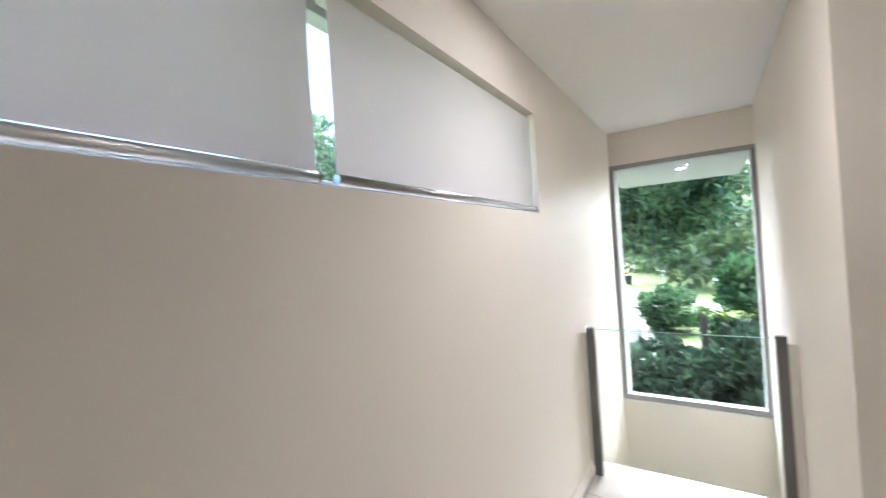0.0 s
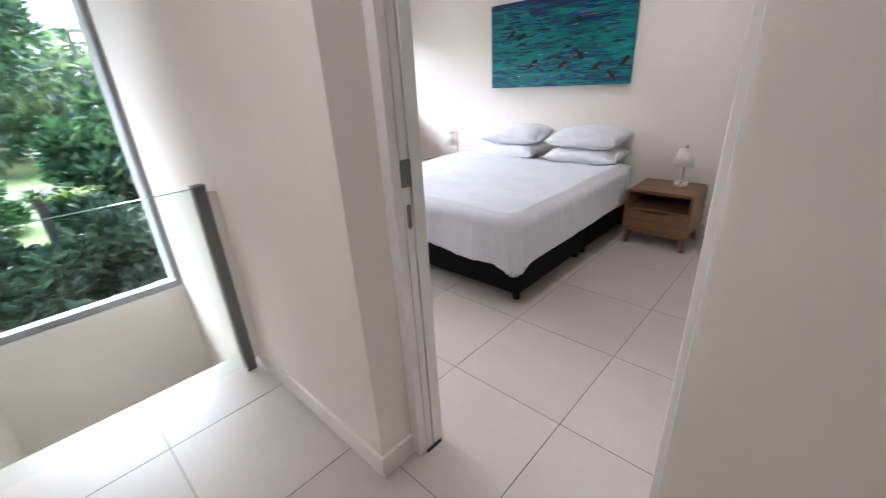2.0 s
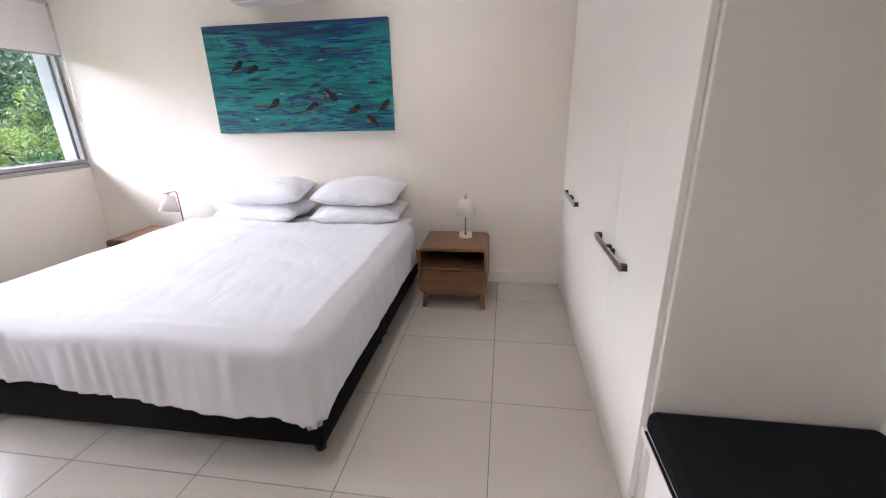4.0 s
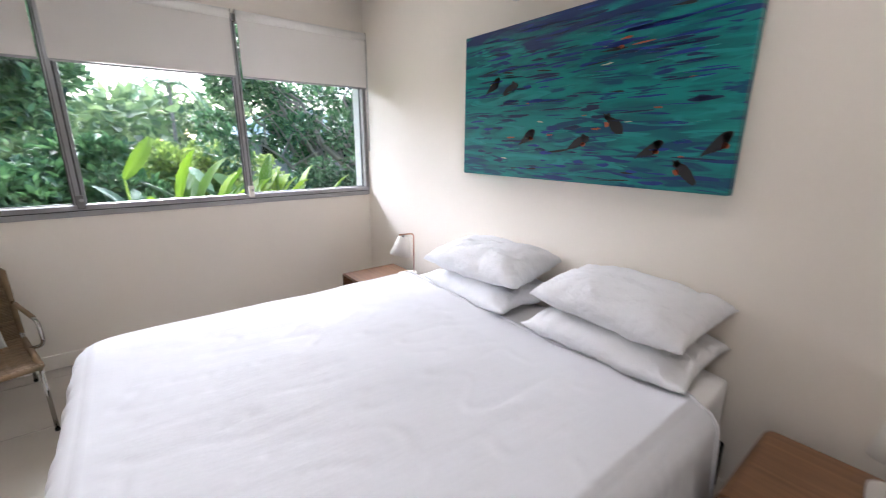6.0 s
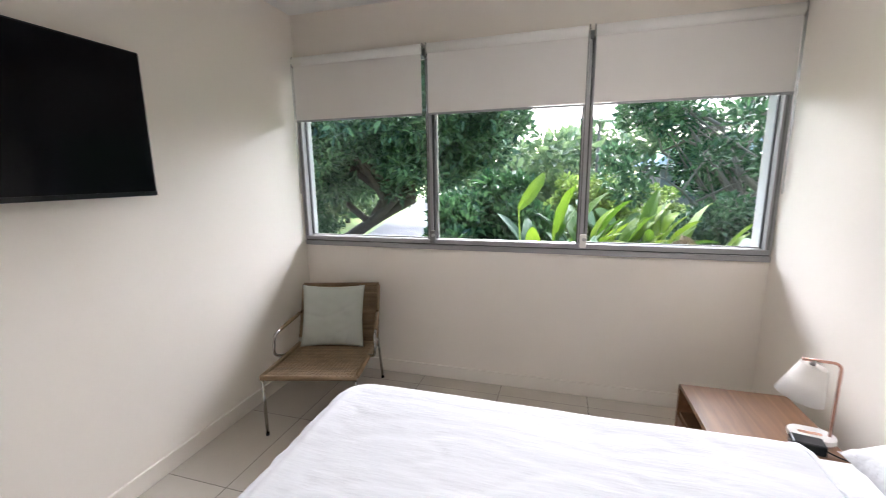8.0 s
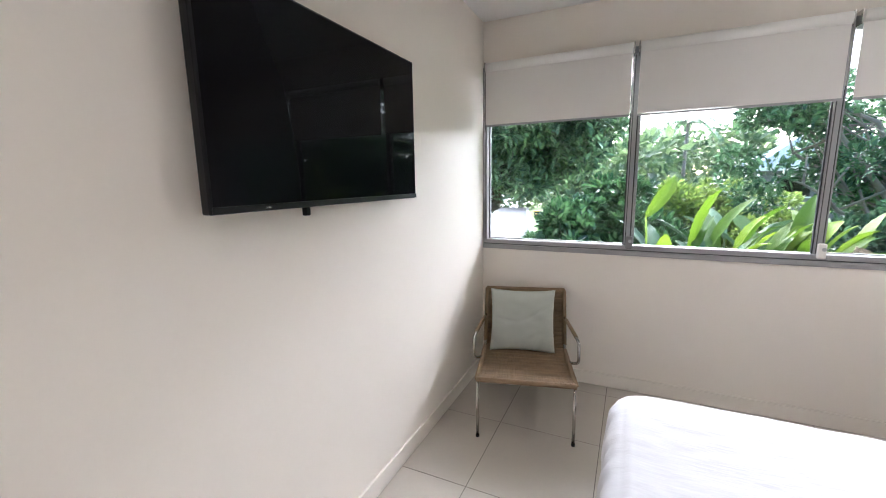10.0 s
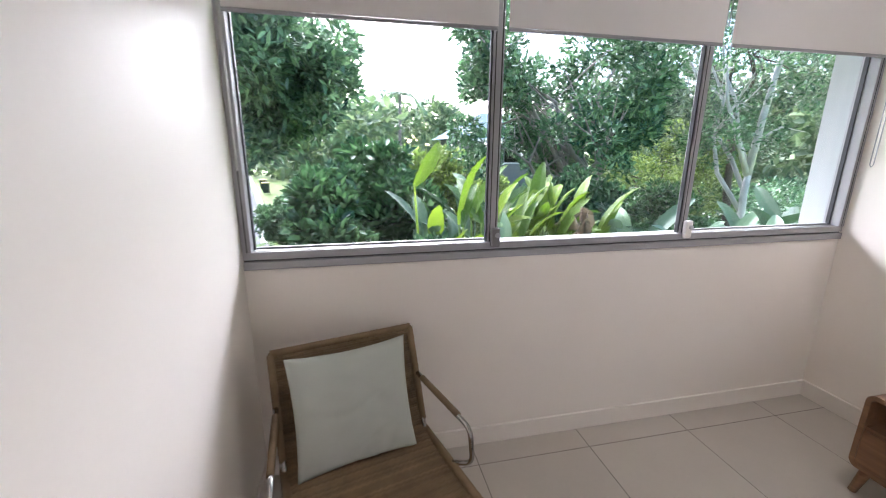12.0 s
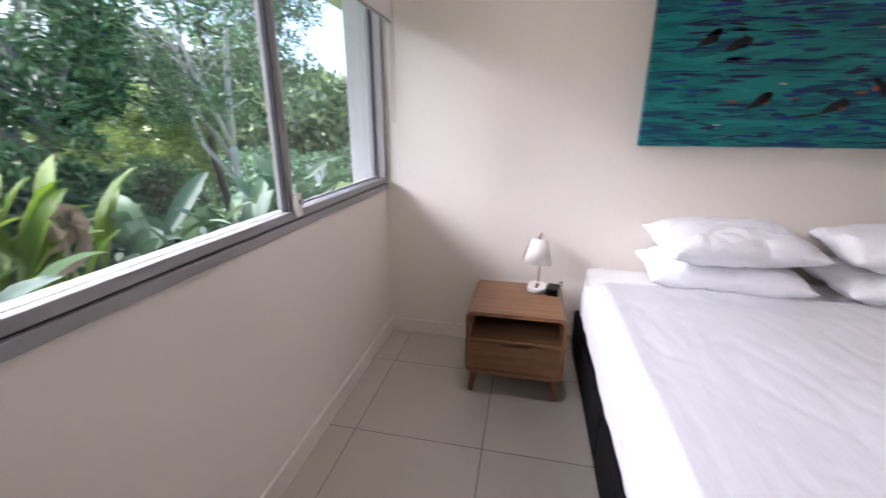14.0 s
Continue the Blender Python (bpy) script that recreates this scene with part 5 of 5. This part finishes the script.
dry = thing("dry_leaf_clump", "curled brown dead paddle leaves hanging among the green plants", "dead leaves", (4.25, 8.5, GROUND))
for k, (dx, dz, ry) in enumerate(((0.0, 0.0, 150), (0.10, -0.05, 195), (-0.12, -0.08, 120), (0.05, -0.18, 165))):
    ob = new("leaf", PADDLES[2][k])
    ob.parent = dry
    ob.matrix_basis = pose(dx, -0.1 - 0.03 * k, 3.55 + dz, 15, ry, 20 * k) @ Matrix.Diagonal((1.2, 2.2, 0.55, 1))
part("stalk", tube([(0, 0, 0), (0.02, 0, 2.0), (0, -0.1, 3.58)], [0.03, 0.02, 0.012], 6), M_DRY, dry)


def strap_plant(x, y, z, seed, count=46):
    r = random.Random(seed)
    t = thing("strap_leaf_plant", "clump of bright strap leaves at the edge of the bed", "plant", (x, y, GROUND), group="strap-leaved plants")
    part("stem", tube([(0, 0, 0), (0.03, 0, z - GROUND)], [0.10, 0.06], 8), M_BARK, t)
    bm = bmesh.new()
    for k in range(count):
        a, l, w = r.uniform(0, 2 * math.pi), r.uniform(0.30, 0.55), r.uniform(0.016, 0.028)
        d, s = Vector((math.cos(a), math.sin(a), 0)), Vector((-math.sin(a), math.cos(a), 0))
        e = r.uniform(0.35, 1.1)
        pts = [Vector((0, 0, z - GROUND - 0.05)) + d * (l * t_ * (0.6 + 0.4 * t_)) + Vector((0, 0, l * e * (t_ - 0.75 * t_ * t_))) for t_ in (0, 0.33, 0.66, 1)]
        prev = None
        for i, p in enumerate(pts):
            ww = w * (1 - (i / 3) ** 2 * 0.9)
            cur = [bm.verts.new(p - s * ww), bm.verts.new(p + s * ww)]
            if prev:
                bm.faces.new((prev[0], prev[1], cur[1], cur[0]))
            prev = cur
    part("leaves", bm, M_PADDLE, t)


strap_plant(-0.06, 8.4, 0.26, 91)
strap_plant(0.26, 8.3, 0.18, 92)

# distance: a belt of trees, a palm, a house, bins and a lamp post
far = []
r = random.Random(5)
for k in range(760):
    a = radians(r.uniform(-122, 68))
    d = r.uniform(38, 75)
    x, y = d * math.sin(a), d * math.cos(a)
    if (abs(x - (-10.5 - (y - 40) * 0.26)) < 6.0 and y < 62) or (6 < x < 22 and y < 50 and x > 0.2 * y - 2 and x < 0.45 * y and y < 44):
        continue
    far.append((x, y, GROUND + r.uniform(0.5, 7.5 + 2.6 * noise.noise((a * 4, 0, 0)) + (1.5 if a > 0.5 else 0))))
v, f = leaf_cloud(far, 110, 2.3, (0.55, 1.2), 8, wide=0.6)
cloud_object("far_trees", v, f, M_LEAF_FAR, None, "belt of distant trees behind the gardens", "trees", "stuff")
under = [(r.uniform(4.5, 28), r.uniform(15, 24), GROUND + r.uniform(0.3, 2.4)) for k in range(190)]
v, f = leaf_cloud(under, 130, 0.8, (0.14, 0.3), 18, wide=0.5)
cloud_object("undergrowth", v, f, M_LEAF_DARK, None, "tangled undergrowth beneath the garden trees", "undergrowth", "stuff")

palm = thing("palm_tree", "distant palm with a crown of arching fronds", "palm", (5.6, 44, GROUND))
part("trunk", tube([(0, 0, 0), (0.2, 0, 4), (0.3, 0, 9.2)], [0.2, 0.16, 0.12], 8), M_BARK_PALE, palm)
for k in range(16):
    a, e = 2 * math.pi * k / 16 + 0.2, 0.3 + 0.9 * ((k * 7) % 5) / 5
    bm = bmesh.new()
    d, s = Vector((math.cos(a), math.sin(a), 0)), Vector((-math.sin(a), math.cos(a), 0))
    for j in range(12):
        t_ = (j + 1) / 12
        p = Vector((0.3, 0, 9.2)) + d * 2.4 * t_ + Vector((0, 0, 2.0 * e * t_ - 2.2 * t_ * t_))
        for q in (-1, 1):
            tip = p + s * q * 0.7 * (1 - 0.6 * t_) + d * 0.25 - Vector((0, 0, 0.35))
            vs = [bm.verts.new(p), bm.verts.new(p + d * 0.24), bm.verts.new(tip)]
            bm.faces.new(vs)
    part("frond", bm, M_LEAF_BROAD, palm)

house = thing("neighbour_house", "grey rendered house with a blue-grey metal roof", "house", (14.8, 40, GROUND + 0.35))
part("wall", box(-5, -3.5, 0, 5, 3.5, 4.6), M_HOUSE, house)
bm = bmesh.new()
vs = [bm.verts.new(p) for p in ((-5.8, -4.3, 4.6), (5.8, -4.3, 4.6), (5.8, 4.3, 4.6), (-5.8, 4.3, 4.6), (-2.2, 0, 6.9), (2.2, 0, 6.9))]
for q in ((0, 1, 5, 4), (1, 2, 5), (2, 3, 4, 5), (3, 0, 4), (3, 2, 1, 0)):
    bm.faces.new([vs[i] for i in q])
roof = part("roof", bm, M_ROOF, house)
part("fascia", box(-5.82, -4.36, 4.42, 5.82, -4.28, 4.62), M_TRIM, house)
for x in (-3.2, -0.2, 2.9):
    wq = part("window", box(x - 0.8, -3.56, 2.7, x + 0.8, -3.50, 4.0), M_SCREEN, house, "dark window")
    part("window_frame", box(x - 0.86, -3.60, 2.62, x + 0.86, -3.57, 2.70), M_TRIM, wq)


def wheelie_bin(x, y):
    b = thing("wheelie_bin", "dark green wheelie bin with a yellow lid at the kerb", "bin", (x, y, GROUND + 0.02), group="bins at the kerb")
    bm = bmesh.new()
    lo, hi = [(-0.22, -0.25, 0.10), (0.22, -0.25, 0.10), (0.22, 0.25, 0.10), (-0.22, 0.25, 0.10)], [(-0.29, -0.36, 0.98), (0.29, -0.36, 0.98), (0.29, 0.33, 0.98), (-0.29, 0.33, 0.98)]
    a, c = [bm.verts.new(p) for p in lo], [bm.verts.new(p) for p in hi]
    bm.faces.new(a[::-1]); bm.faces.new(c)
    for k in range(4):
        bm.faces.new((a[k], a[(k + 1) % 4], c[(k + 1) % 4], c[k]))
    part("body", bm, M_BIN, b)
    part("lid", box(-0.31, -0.39, 0.981, 0.31, 0.37, 1.06, 0.02), M_BIN_LID, b)
    for s in (-1, 1):
        part("wheel", tube([(s * 0.22, 0.30, 0.10), (s * 0.27, 0.30, 0.10)], 0.10, 14), M_BLACK_PLASTIC, b)


wheelie_bin(-7.5, 46.5)
wheelie_bin(-6.6, 43.0)
lamp = thing("bollard_light", "slim garden post at the edge of the lawn", "post", (-2.4, 29.0, GROUND))
part("post", tube([(0, 0, 0), (0, 0, 2.3)], 0.05, 8), M_POST, lamp)
part("head", lathe([(0.10, 2.2), (0.14, 2.3), (0.05, 2.4)], 12), M_POST, lamp)
lb = thing("louvred_box", "white louvred service box among the plants", "service box", (19.4, 14.0, GROUND))
part("case", box(-0.42, -0.3, 0, 0.42, 0.3, 2.36, 0.01), M_RENDER, lb)
for k in range(6):
    part("slat", box(-0.34, -0.315, 1.56 + 0.12 * k, 0.34, -0.29, 1.62 + 0.12 * k), M_POST, lb)

# ---------------------------------------------------------------- floors, tile by tile
TX, TY, PX, PY, GAP = 1.13, 1.354, 0.588, 0.600, 0.0022
tile_meshes = {}


def tile_floor(name, x0, x1, y0, y1, label, depth=0.25):
    slab = structure(name, M_GROUT, (x0, y0, -depth, x1, y1, -0.002), label=label)
    i0, j0 = math.floor((x0 - TX) / PX), math.floor((y0 - TY) / PY)
    for i in range(i0, math.ceil((x1 - TX) / PX)):
        for j in range(j0, math.ceil((y1 - TY) / PY)):
            a0, a1 = max(x0, TX + i * PX + GAP), min(x1, TX + (i + 1) * PX - GAP)
            b0, b1 = max(y0, TY + j * PY + GAP), min(y1, TY + (j + 1) * PY - GAP)
            if a1 - a0 < 0.01 or b1 - b0 < 0.01:
                continue
            key = (round(a1 - a0, 3), round(b1 - b0, 3))
            if key not in tile_meshes:
                tile_meshes[key] = mesh_of("tile", box(-key[0] / 2, -key[1] / 2, -0.0018, key[0] / 2, key[1] / 2, 0.0, 0.0006, 1), M_TILE)
            t = new("tile", tile_meshes[key])
            t.parent = slab
            t.location = ((a0 + a1) / 2, (b0 + b1) / 2, 0)


tile_floor("floor_doorway", HE, XW, 0.856, 1.745, "pale warm-grey porcelain tiles through the doorway")
tile_floor("floor", XW, XE, 0.2, YN, "pale warm-grey porcelain tiles with fine grey joints")
tile_floor("floor_hall", HW, HE, -1.7, VOID, "pale warm-grey porcelain tiles with fine grey joints")
